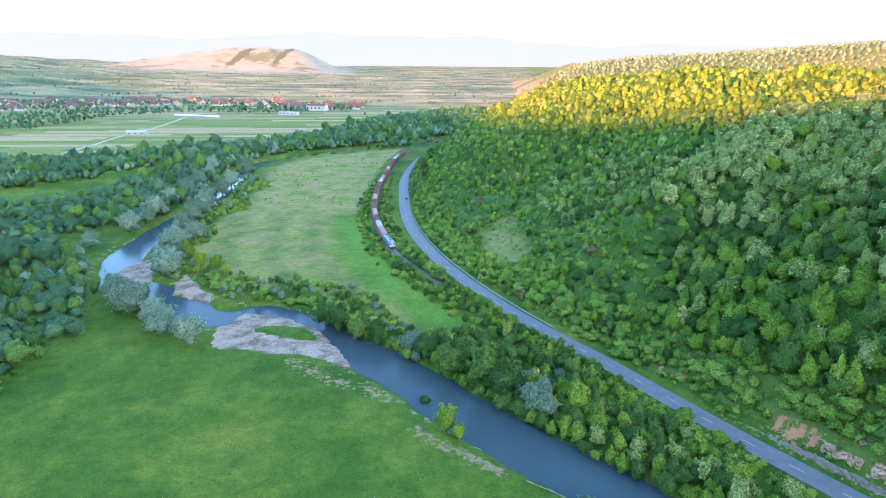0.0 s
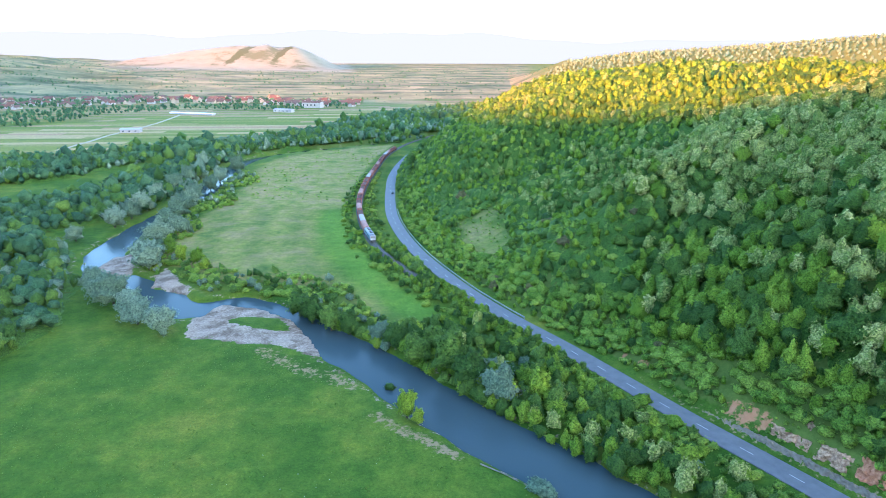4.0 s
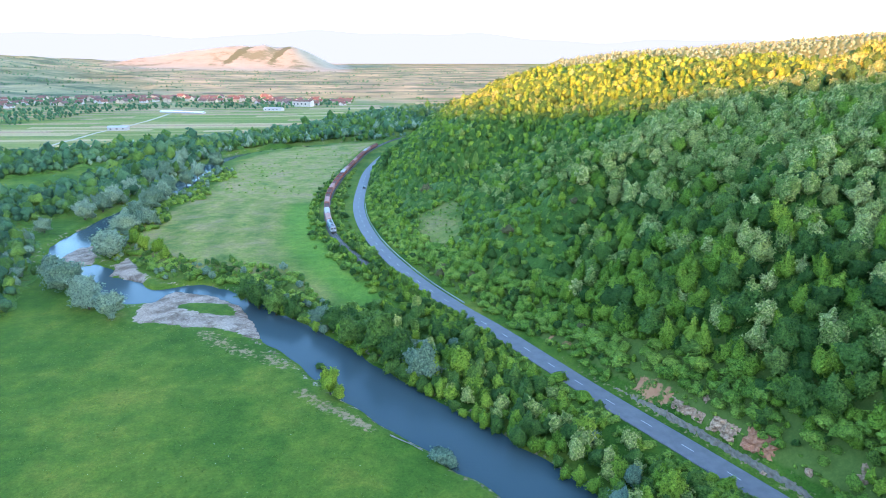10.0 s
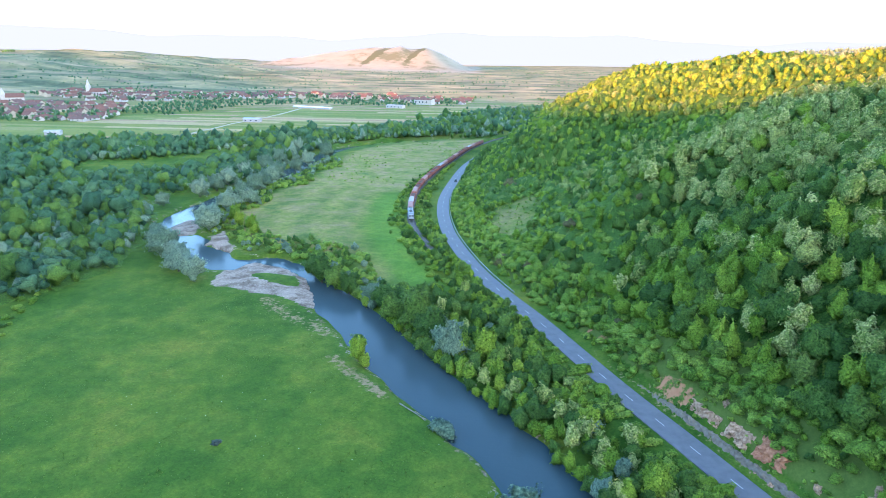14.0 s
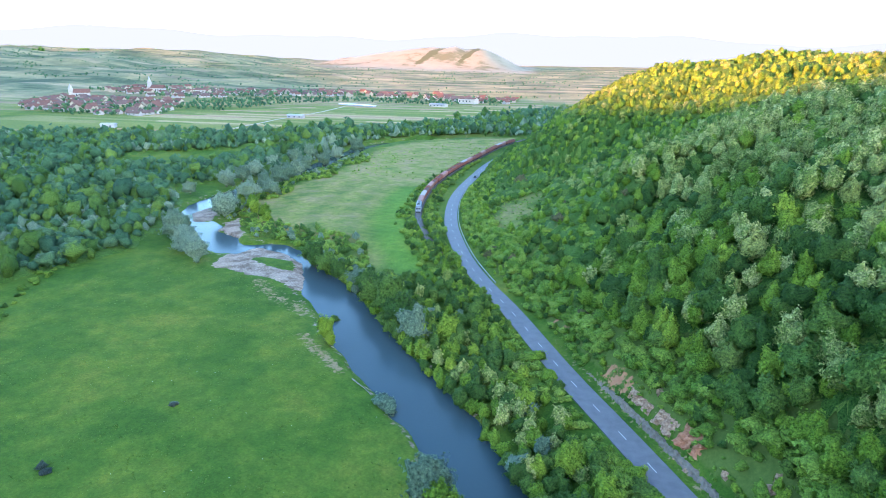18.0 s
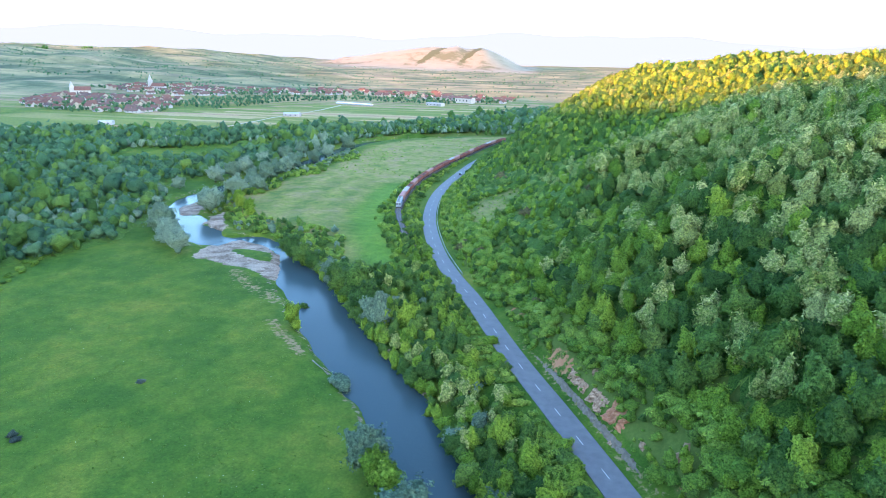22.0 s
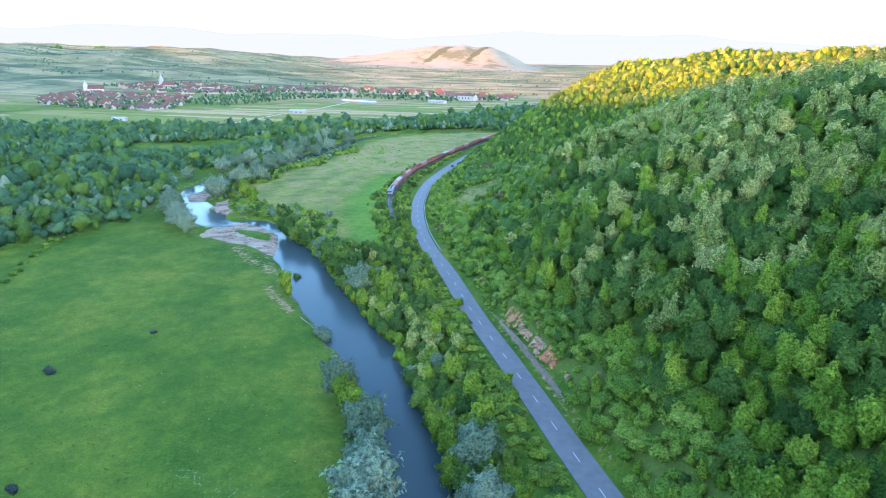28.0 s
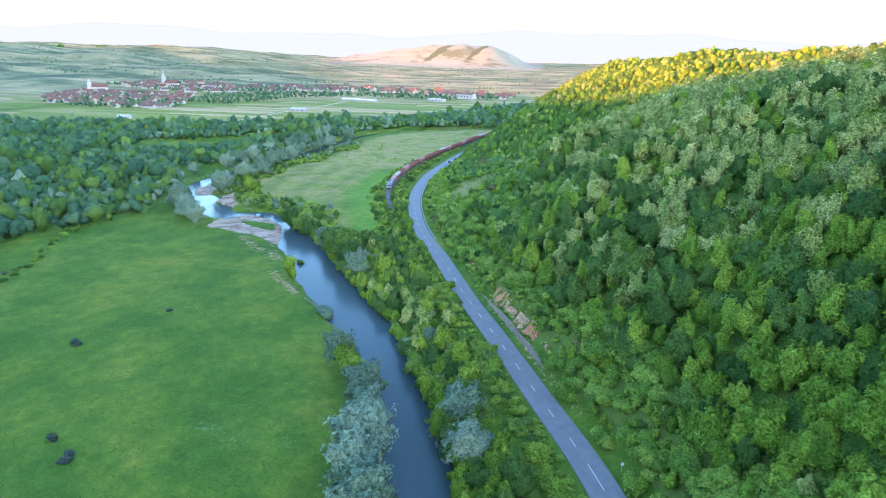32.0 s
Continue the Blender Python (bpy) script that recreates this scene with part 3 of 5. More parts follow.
def trunk_arrays(rng, tall, r0, limbs=3):
    """A tapered, slightly bent trunk with limbs."""
    co, qu, at = [], [], 0
    stems = [((0, 0, -0.4), (rng.uniform(-0.3, 0.3), rng.uniform(-0.3, 0.3), tall), r0)]
    for k in range(limbs):
        a, z = rng.uniform(0, 6.28), tall * rng.uniform(0.45, 0.8)
        stems.append(((0, 0, z), (math.cos(a) * tall * 0.3, math.sin(a) * tall * 0.3, z + tall * 0.3), r0 * 0.45))
    for p, q, r in stems:
        p, q = np.array(p), np.array(q)
        for i in range(3):
            f = i / 2
            c = p + (q - p) * f + np.array([0.12 * math.sin(f * 3), 0.1 * math.sin(f * 2), 0]) * r * 4
            u = np.arange(5) * 2 * np.pi / 5
            co.append(np.stack([c[0] + np.cos(u) * r * (1 - 0.7 * f), c[1] + np.sin(u) * r * (1 - 0.7 * f), np.full(5, c[2])], 1))
        qu += [[at + i * 5 + j, at + i * 5 + (j + 1) % 5, at + (i + 1) * 5 + (j + 1) % 5, at + (i + 1) * 5 + j] for i in range(2) for j in range(5)]
        at += 15
    return np.vstack(co), np.array(qu)


def as_mesh(name, arrays, material):
    me = bpy.data.meshes.new(name)
    fill(me, arrays[0], arrays[1], False, arrays[2] if len(arrays) > 2 else None)
    me.materials.append(material)
    return me


SHAPES = {"alder": (3.2, 5.4, 0.5),  # radius, crown height, crown base
    "oak": (2.9, 5.7, 0.5), "fresh": (2.6, 5.5, 0.4), "pale": (2.7, 5.8, 0.5),
    "willow": (3.7, 6.2, 0.3), "brown": (2.6, 4.0, 0.4), "bush": (2.2, 2.7, -0.3),
}
# leaf clumps, their size, lumps of the crown, and the body's points around and in height
DETAIL = {"near": (1500, 0.23, 20, 20, 13), "close": (480, 0.29, 15, 15, 10), "mid": (220, 0.36, 12, 12, 8), "far": (34, 0.5, 8, 8, 5), "last": (6, 0.85, 5, 6, 4)}
KINDS = {}
for kind, (rad, tall, base) in SHAPES.items():
    for detail, (count, leaf, lumps, around, rows) in DETAIL.items():
        for v in range(4):
            rng = np.random.RandomState(100 + 7 * v + sum(map(ord, kind + detail)))
            small = kind == "bush"
            KINDS[kind, detail, v] = crown_arrays(rng, count // 2 if small else count, rad, tall, base, leaf * (0.85 if small else 1.0), lumps // 2 + 2 if small else lumps, around * 3 // 4 if small else around, rows * 3 // 4 if small else rows)
SHARED = {}


def plant(kind, x, y, z, scale, turn, label, category, group, leafkind=None):
    """One tree of its own: a trunk, and a crown on it."""
    v = random.randrange(4)
    key = (kind, v, leafkind)
    if key not in SHARED:
        rng = np.random.RandomState(v + len(SHARED))
        rad, tall, base, *_ = SHAPES[kind]
        SHARED[key] = (as_mesh("trunk", trunk_arrays(rng, base + tall * 0.6, 0.06 + 0.06 * rad), M_BARK), as_mesh("crown", KINDS[kind, "near", v], LEAF[leafkind or (kind if kind in LEAF else "scrub")]))
    trunk_mesh, crown_mesh = SHARED[key]
    tree = new("bush" if kind == "bush" else "tree")
    new("trunk", trunk_mesh).parent = tree
    tree.matrix_basis = pose(x, y, z, 0, 0, turn) @ Matrix.Diagonal((scale, scale, scale * random.uniform(0.9, 1.12), 1))
    crown = new("crown", crown_mesh)
    crown.parent = tree
    return tagged(tree, label, category, group)


def forest(name, spots, detail, label, category="trees"):
    """Many trees in one mesh: spots are rows of kind, x, y, z, scale."""
    if not spots:
        return None
    rng = np.random.RandomState(len(spots))
    co, qu, tr, tint, slot_q, slot_t, at = [], [], [], [], [], [], 0
    slots = list(LEAF)
    for kind, x, y, z, s in spots:
        leafkind = kind if kind in LEAF else "scrub"
        v, q, f = KINDS[kind, detail, rng.randint(4)]
        a = rng.uniform(0, 6.28)
        c, sn = math.cos(a) * s, math.sin(a) * s
        w = np.empty_like(v)
        w[:, 0], w[:, 1], w[:, 2] = v[:, 0] * c - v[:, 1] * sn + x, v[:, 0] * sn + v[:, 1] * c + y, v[:, 2] * s * rng.uniform(0.85, 1.2) + z
        co.append(w), qu.append(q + at), tr.append(f + at)
        tint.append(np.full(len(v), rng.uniform())), slot_q.append(np.full(len(q), slots.index("linden" if kind == "pale" else leafkind))), slot_t.append(np.full(len(f), slots.index(leafkind)))
        at += len(v)
    me = bpy.data.meshes.new(name)
    fill(me, np.vstack(co), np.vstack(qu), True, np.vstack(tr))
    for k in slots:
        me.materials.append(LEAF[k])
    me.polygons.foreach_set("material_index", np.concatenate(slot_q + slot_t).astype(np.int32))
    me.attributes.new("tint", "FLOAT", "POINT").data.foreach_set("value", np.concatenate(tint).astype(np.float32))
    return tagged(new(name, me), label, category, kind="stuff")


def scatter(seed, x0, x1, y0, y1, gap):
    """Jittered rows of places."""
    rng = np.random.RandomState(seed)
    x, y = np.meshgrid(np.arange(x0, x1, gap), np.arange(y0, y1, gap))
    x = x + gap * 0.5 * (np.arange(x.shape[0]) % 2)[:, None]
    return (x + rng.uniform(-0.42, 0.42, x.shape) * gap).ravel(), (y + rng.uniform(-0.42, 0.42, y.shape) * gap).ravel()


# ---------------------------------------------------------------- the woods
HERO_LINDENS = [(130, 105), (103, 115), (103, 151), (106, 139), (96, 189), (125, 149), (131, 146), (133, 157), (127, 135), (132, 122), (104, 215), (112, 221), (122, 192), (142, 186), (131, 195), (116, 193), (107, 199), (83, 210), (138, 125), (158, 71), (130, 139), (145, 157), (154, 156), (157, 95)]
HERO_OAKS = [(109, 103), (129, 89), (114, 107), (123, 98), (152, 78), (118, 112), (100, 128)]
NEAR = (100.0, 0.0)
# the hill forest
hx, hy = scatter(11, -80, 420, -60, 760, 3.75)
low, _ = line_distance(ROAD_LINE, hx, hy)
ux, uy = scatter(51, -80, 420, -60, 262, 4.1)
vx_, vy_ = scatter(52, -80, 420, 262, 760, 3.3)
ux, uy = np.r_[ux, vx_], np.r_[uy, vy_]
upper, _ = line_distance(ROAD_LINE, ux, uy)
hx, hy = np.r_[hx[low < 48], ux[upper >= 48]], np.r_[hy[low < 48], uy[upper >= 48]]
hroad, _ = line_distance(ROAD_LINE, hx, hy)
far = np.hypot(hx - NEAR[0], hy - NEAR[1])
rnd = np.random.RandomState(5).uniform(size=len(hx))
ok = (hroad > 10.5) & (hroad < 290) & (hy - 0.6 * (hx - 130) > -50) & (inside(GLADE, hx, hy) < 0)
ok &= rnd < np.interp(far, [230, 330, 700], [1.0, 0.95, 0.8]) * np.where((hroad > 240) & (hy < 200), 0.5, 1) * np.where((hroad < 15) & (hy < 150), 0.6, 1)
for x, y in HERO_LINDENS + HERO_OAKS:
    ok &= np.hypot(hx - x, hy - y) > 3.2
hx, hy, hroad, far = hx[ok], hy[ok], hroad[ok], far[ok]
hz = height(hx, hy)
pick = np.random.RandomState(6).uniform(size=len(hx))
patch = waves(hx, hy, 110, 21) + 0.8 * waves(hx, hy, 35, 22)
high = soft(hroad, 30, 75)
lists = {"mid": [], "far": [], "last": []}
singles = []
crest_side, _ = line_distance(CAP_LINE, hx, hy)
for x, y, z, p, q, h, f, d, b in zip(hx, hy, hz, pick, patch, high, far, hroad, crest_side):
    if y < 92 or (d < 20 and y < 165):
        kind = "fresh" if p < 0.72 else "oak" if p < 0.96 else "pale"
    elif y < 235 and d < 58:
        kind = "oak" if p < 0.47 + 0.16 * q else "fresh" if p < 0.8 else "pale"
    else:
        kind = "pale" if p < 0.05 + (0.68 + 0.12 * q) * h * (1 - 0.93 * soft(y, 270, 350)) else "oak" if p < 0.66 - 0.1 * q - 0.3 * soft(y, 290, 360) * (1 + 0.15 * h) + 0.2 * h * (y < 290) else "fresh"
    s = (0.78 + 0.55 * ((p * 37) % 1) ** 1.5) * (1.12 if d < 48 else 1.06) * (1 - 0.22 * soft(y, 240, 300))
    if d < 15 or (y > 165 and d < 18 + 40 * soft(y, 165, 230) * (1 - soft(y, 300, 400))):
        kind, s = "bush" if (p * 53) % 1 < 0.56 else "fresh" if (p * 53) % 1 < 0.9 else "oak", 0.7 + 0.75 * ((p * 37) % 1)
        s = s if kind == "bush" else s * 0.62
        if p > 0.988:
            kind, s = "brown", 0.8
    spot = (kind, x, y, z - 0.2, s)
    if (b < -22 and y > 200) or x > max(62 + 0.62 * (y + 14), 152 + 0.22 * (y + 50)):
        if p < 0.6:
            lists["last"].append((*spot[:4], s * 1.3))
    elif f < 150:
        singles.append((f, spot))
    else:
        near_ = f < 245 and d < 140
        lists["mid" if near_ else "far" if f < 480 else "last"].append((*spot[:4], s))
singles.sort(key=lambda r: r[0])
for _, (kind, x, y, z, s) in singles[:90]:
    label = "low green shrub on the stony slope above the road" if kind == "bush" else "cream-blossoming broadleaf tree on the steep slope" if kind == "pale" else "dark green oak on the steep slope" if kind == "oak" else "fresh green broadleaf tree on the steep slope"
    plant(kind, x, y, z, s, random.uniform(0, 360), label, "bush" if kind == "bush" else "tree", "hillside trees")
lists["close"] = [spot for _, spot in singles[90:]]
# trees close beside the road where it rounds the foot of the hill
rng = np.random.RandomState(75)
rim = curve([q for q in ROAD if 380 < q[1] < 660], 2.6)
ways = np.gradient(rim, axis=0)
ways /= np.linalg.norm(ways, axis=1)[:, None]
for (x, y), (a, c) in zip(rim, ways):
    for off, size in ((6.0, 0.85), (8.6, 1.2), (11.4, 1.35)):
        px_, py_ = x + c * off + rng.normal(0, 0.7), y - a * off + rng.normal(0, 0.7)
        lists["far"].append(("fresh" if rng.uniform() < 0.4 else "oak", px_, py_, height([px_], [py_])[0] - 0.3, size * rng.uniform(0.8, 1.15) * float(np.interp(y, [396, 450], [0.6, 1.1]))))
for k, label in (("close", "broadleaf forest of oaks and fresh green trees above the road"), ("mid", "dense broadleaf forest with pale blossoming crowns on the steep hill"), ("far", "broadleaf forest on the upper hill"), ("last", "distant forest on the hill's far shoulder")):
    forest("hill_forest", lists[k], k, label)
# broad single trees that stand out on the slope
for kind, group_, label in (("pale", HERO_LINDENS, "broad cream-blossoming linden on the steep slope"), ("oak", HERO_OAKS, "broad dark green oak on the steep slope")):
    for i, (x, y) in enumerate(group_):
        plant(kind, x, y, height([x], [y])[0] - 0.4, 1.1 + 0.35 * ((i * 0.618) % 1) + (0.4 if kind == "oak" else 0), 77 * i, label, "tree", "hillside trees", "linden" if kind == "pale" and i % 3 == 1 else None)

# the undergrowth that closes the gaps between the trunks
def undergrowth(ex, ey, seed, thickness, low, high, label, limit):
    """A rough leafy sheet over the ground; thickness and limit are functions of the place."""
    EX, EY = np.meshgrid(ex, ey)
    rng = np.random.RandomState(seed)
    step = ex[1] - ex[0]
    jx, jy = (EX + rng.uniform(-0.4, 0.4, EX.shape) * step).ravel(), (EY + rng.uniform(-0.4, 0.4, EX.shape) * step).ravel()
    deep = thickness(jx, jy)
    z = height(jx, jy) - 0.6 + deep * (1.1 + rng.uniform(low, high, len(jx)) + 0.5 * waves(jx, jy, 25, 72))
    grown = ((deep > 0.3) & limit(jx, jy)).reshape(EX.shape)
    i = (np.arange(len(ey) - 1)[:, None] * len(ex) + np.arange(len(ex) - 1))[grown[:-1, :-1]].ravel()
    me = bpy.data.meshes.new("undergrowth")
    fill(me, np.c_[jx, jy, z], np.stack([i, i + 1, i + len(ex) + 1, i + len(ex)], 1), True)
    me.materials.append(LEAF["undergrowth"])
    me.attributes.new("tint", "FLOAT", "POINT").data.foreach_set("value", np.clip(0.5 + 0.3 * waves(jx, jy, 9, 73) + rng.uniform(-0.2, 0.2, len(jx)), 0.02, 0.98).astype(np.float32))
    return tagged(new("undergrowth", me), label, "undergrowth", kind="stuff")


def hill_cover(x, y):
    return soft(line_distance(ROAD_LINE, x, y)[0], 15, 26) * (1 - soft(inside(GLADE, x, y), -4, 0)) * (1 + 0.8 * soft(y, 250, 300))


undergrowth(np.arange(-60, 292, 1.7), np.r_[np.arange(-20, 190, 1.5), np.arange(190, 560, 2.3)], 71, hill_cover, -0.7, 1.7, "dense green undergrowth below the hillside trees",
            lambda x, y: (line_distance(CAP_LINE, x, y)[0] > -35) & (x < np.maximum(72 + 0.62 * (y + 14), 162 + 0.22 * (y + 50))))
undergrowth(np.arange(-560, 40, 3.2), np.arange(60, 860, 3.2), 74, wooded, -0.4, 1.7, "dense green undergrowth of the floodplain wood",
            lambda x, y: np.abs(line_distance(RIVER_LINE, x, y)[0]) > 15)

for x, y, s in ((46, 220, 1.1), (2, 330, 1.5), (33, 205, 0.8), (20, 215, 0.8)):
    plant("brown", x, y, height([x], [y])[0], s, 30, "brownish shrub with sparse leaves on the hillside", "bush", "hillside trees")

# the floodplain wood, the willows along the upper river and the far belts
fx_, fy_ = scatter(12, -640, 60, 60, 1130, 5.0)
fr = np.hypot(fx_ - NEAR[0], fy_ - NEAR[1])
rnd = np.random.RandomState(7).uniform(size=len(fx_))
river_d, river_row = line_distance(RIVER_LINE, fx_, fy_)
clear = np.abs(river_d) - RIVER_LINE[river_row, 2]
ok = (wooded(fx_, fy_) > 0.5) & (rnd < np.interp(fr, [250, 450, 800], [1.0, 1.0, 0.85])) & (clear > 1.5)
ok &= fx_ > -620
fx_, fy_, fr, clear = fx_[ok], fy_[ok], fr[ok], clear[ok]
fz_ = height(fx_, fy_)
pick = np.random.RandomState(8).uniform(size=len(fx_))
mixw = waves(fx_, fy_, 120, 23)
lists = {"mid": [], "far": [], "last": []}
for x, y, z, p, q, f, c in zip(fx_, fy_, fz_, pick, mixw, fr, clear):
    kind = "willow" if (c < 14 and p < 0.45) or p < 0.02 + 0.35 * (q > 0.6) or (y > 600 and p < 0.25) else "oak" if p > 0.7 else "alder"
    s = (0.7 + 0.6 * ((p * 41) % 1) ** 1.6 + (0.75 if (p * 17) % 1 > 0.95 else 0)) * (0.85 if kind == "willow" else 1.2)
    lists["mid" if f < 205 else "far" if f < 480 else "last"].append((kind, x, y, z - 0.3, s * (1 if f < 520 else 1.15)))
for k, label in (("mid", "dense green floodplain wood beside the meadow"), ("far", "floodplain wood with grey-green willows"), ("last", "distant belt of willows and poplars along the river")):
    forest("floodplain_wood", lists[k], k, label)

# tall poplars above the wood
for x, y, s in ((-264, 511, 1.9), (-250, 520, 1.6), (-243, 508, 1.7), (-272, 540, 1.5), (-232, 520, 1.4), (-324, 572, 1.5), (-300, 560, 1.3), (-246, 533, 1.6), (-238, 470, 1.4), (-229, 445, 1.3)):
    plant("fresh", x, y, height([x], [y])[0] - 0.3, s, random.uniform(0, 360), "tall dark green poplar above the floodplain wood", "tree", "poplars in the wood", "alder")

# trees along the river, one by one
RIVERSIDE = "trees along the river"


def at_ground(kind, x, y, s, label, leafkind=None, category="tree", group=RIVERSIDE):
    s = s * {"oak": 1.4, "fresh": 1.35, "willow": 1.3, "bush": 1.25}.get(kind, 1)
    return plant(kind, x, y, max(height([x], [y])[0], WATER_Z) - 0.2, s, random.uniform(0, 360), label, category, group, leafkind)


for x, y, s in ((54, 75, 1.15), (68.6, 63, 1.3), (75, 53, 1.25), (79.5, 42, 1.6), (84, 33, 1.5), (90, 24, 1.6), (99, 9, 1.4), (93.3, 61.5, 1.25), (99.9, 49, 1.2), (22, 138, 1.15), (-16, 172, 0.9), (-88, 171, 1.25), (-100, 178, 1.25), (-105, 183, 1.5), (-118, 193, 1.5), (-126, 199, 1.2), (-133, 205, 1.3),
                (-126, 232, 1.75), (-133, 243, 1.3), (-144, 274, 1.6), (-141, 290, 1.35), (-153, 300, 1.4), (-158, 322, 1.5), (-162, 337, 1.4), (-168, 356, 1.5), (-174, 374, 1.5), (-179, 408, 1.4), (-184, 436, 1.4), (-186, 474, 1.6), (-186, 272, 1.0), (-183, 300, 1.5), (-184, 318, 1.4), (-189, 336, 1.5), (-192, 362, 1.4), (-200, 400, 1.5), (-204, 426, 1.5), (-210, 456, 1.5), (-222, 490, 1.4)):
    at_ground("willow", x, y, s, "silvery grey-green willow on the river bank")
for x, y, s in ((61, 70, 1.1), (57.5, 71.5, 1.15), (66, 66, 0.8), (72, 57, 0.8), (87, 27, 0.9), (-1, 128, 0.9), (2, 125.5, 0.6), (32, 139, 1.25), (-119, 247, 0.95), (-110, 243, 0.9), (-103, 236, 0.8), (-132, 262, 0.9), (-128, 255, 0.8), (84, 84, 1.0), (90, 74, 1.05), (76, 92, 0.95), (80, 46, 0.6), (62, 112, 0.9), (106, 50, 0.9)):
    at_ground("fresh", x, y, s, "bright green leafy tree on the river bank")
for x, y, s in ((-48, 192, 1.2), (-42, 186, 1.25), (-34, 181, 1.2), (-27, 178, 1.0), (-10, 168, 1.0), (-2, 158, 1.25), (8, 151, 1.5), (14, 146, 1.4), (2, 164, 1.1)):
    at_ground("oak", x, y, s, "dark rounded alder on the river bank")
at_ground("bush", 31, 103, 1.3, "grey-green willow bush at the water's edge", "willow", "bush")
at_ground("bush", -8, 144, 0.7, "small green bush standing in the river", "oak", "bush")
for x, y in ((-20, 55), (-18, 54), (27, 17), (25.5, 19), (18, 21), (-94, 84), (-14, 83)):
    at_ground("bush", x, y, 0.5, "low dark thistle clump in the meadow", "thistle", "bush", "clumps in the meadow")

# the thicket between the river and the railway
sx, sy = scatter(13, -200, 150, 0, 470, 3.2)
sr, _ = line_distance(RAIL_LINE, sx, sy)
sv, srow = line_distance(RIVER_LINE, sx, sy)
bank = sv - RIVER_LINE[srow, 2]
thick = (bank > -0.6) & (sr < -2.4) & (sy < 186) & (sx > -15)
scrub = (bank > 0.5) & (bank < 19 + 6 * np.sin(sy * 0.09)) & (sy >= 150) & (sx < 6) & (sy < 470) & (inside(BEACH, sx, sy) < -1)
rng = np.random.RandomState(14)
thicket, scrub_rows = [], []
for x, y, t, c in zip(sx, sy, thick, scrub):
    p = rng.uniform()
    if t and not (y > 150 and p < 0.35):
        kind = "pale" if p > 0.5 and p < 0.66 and 62 < y < 128 else "fresh" if p < 0.52 else "pale" if p < 0.57 and y > 70 else "oak" if p < 0.97 else "willow"
        label = {"fresh": "bright green leafy tree on the river bank", "pale": "pale-blossoming locust tree in the riverside thicket", "oak": "dark rounded alder on the river bank", "willow": "silvery grey-green willow on the river bank"}[kind]
        s = rng.uniform(0.6, 1.0)
        if y < 78 and p > 0.12:
            at_ground(kind, x, y, s * 0.85, label)
        else:
            thicket.append((kind, x, y, height([x], [y])[0] - 0.2, s))
    elif c and p < 0.8:
        scrub_rows.append(("bush" if p < 0.5 else "oak" if p < 0.7 else "willow", x, y, height([x], [y])[0] - 0.2, rng.uniform(0.6, 1.2) * (1 if p < 0.5 else 0.55)))

# trees leaning over the water on the hill side of the river
dense = curve([q[:2] for q in RIVER[2:12]], 3.1)
ways = np.gradient(dense, axis=0)
ways /= np.linalg.norm(ways, axis=1)[:, None]
rng = np.random.RandomState(40)
for (x, y), (wx_, wy_) in zip(dense, ways):
    wide = float(np.interp(y, [0, 60, 140, 190], [9, 9.2, 11.5, 10]))
    k = wide + rng.normal(-2.3, 0.8)
    p = rng.uniform()
    kind, label = ("fresh", "bright green leafy tree on the river bank") if p < 0.55 else ("oak", "dark rounded alder on the river bank") if p < 0.93 else ("willow", "silvery grey-green willow on the river bank")
    px, py, s = x + wy_ * k, y - wx_ * k, rng.uniform(0.6, 1.0)
    if py < 78:
        at_ground(kind, px, py, s, label)
    else:
        thicket.append((kind, px, py, max(height([px], [py])[0], WATER_Z) - 0.2, s))

# a low hedge along the road's river side
dense = curve(ROAD, 2.3)
ways = np.gradient(dense, axis=0)
ways /= np.linalg.norm(ways, axis=1)[:, None]
verge = []
for (x, y), (wx_, wy_) in zip(dense, ways):
    if -20 < y < 200 and rng.uniform() < 0.75:
        for k, low_, high_ in ((-5.2, 0.35, 0.7), (-6.6, 0.4, 0.85), (-8.4, 0.45, 0.8), (-10.4, 0.45, 0.85)):
            k += rng.normal(0, 0.4)
            px, py = x + wy_ * k, y - wx_ * k
            verge.append(("bush", px, py, height([px], [py])[0] - 0.15, rng.uniform(low_, high_)))
forest("roadside_hedge", verge, "mid", "low green hedge along the edge of the road", "hedge")

# young trees between the track and the road
dense = curve(RAIL, 3.4)
ways = np.gradient(dense, axis=0)
ways /= np.linalg.norm(ways, axis=1)[:, None]
for (x, y), (wx_, wy_) in zip(dense, ways):
    for k, chance in ((3.9, 0.9), (7.0, 0.8), (10.0, 0.7), (-4.2, 0.8), (-2.7, 0.75 * (y < 268)), (2.6, 0.75 * (y < 268)), (-1.3, 0.9 * (y < 228)), (1.1, 0.9 * (y < 228))):
        px, py = x + wy_ * (k + rng.normal(0, 0.5)), y - wx_ * (k + rng.normal(0, 0.5))
        rd, _ = line_distance(ROAD_LINE, np.array([px]), np.array([py]))
        if 150 < py < 275 and rd[0] < -5 and rng.uniform() < chance:
            thicket.append(("fresh" if rng.uniform() < 0.6 else "oak", px, py, height([px], [py])[0] - 0.2, rng.uniform(0.38, 0.66)))

forest("riverside_scrub", scrub_rows, "mid", "belt of green shrubs and young willows along the river", "scrub")
forest("riverside_thicket", thicket, "mid", "dense green thicket of young trees between river and railway", "thicket")

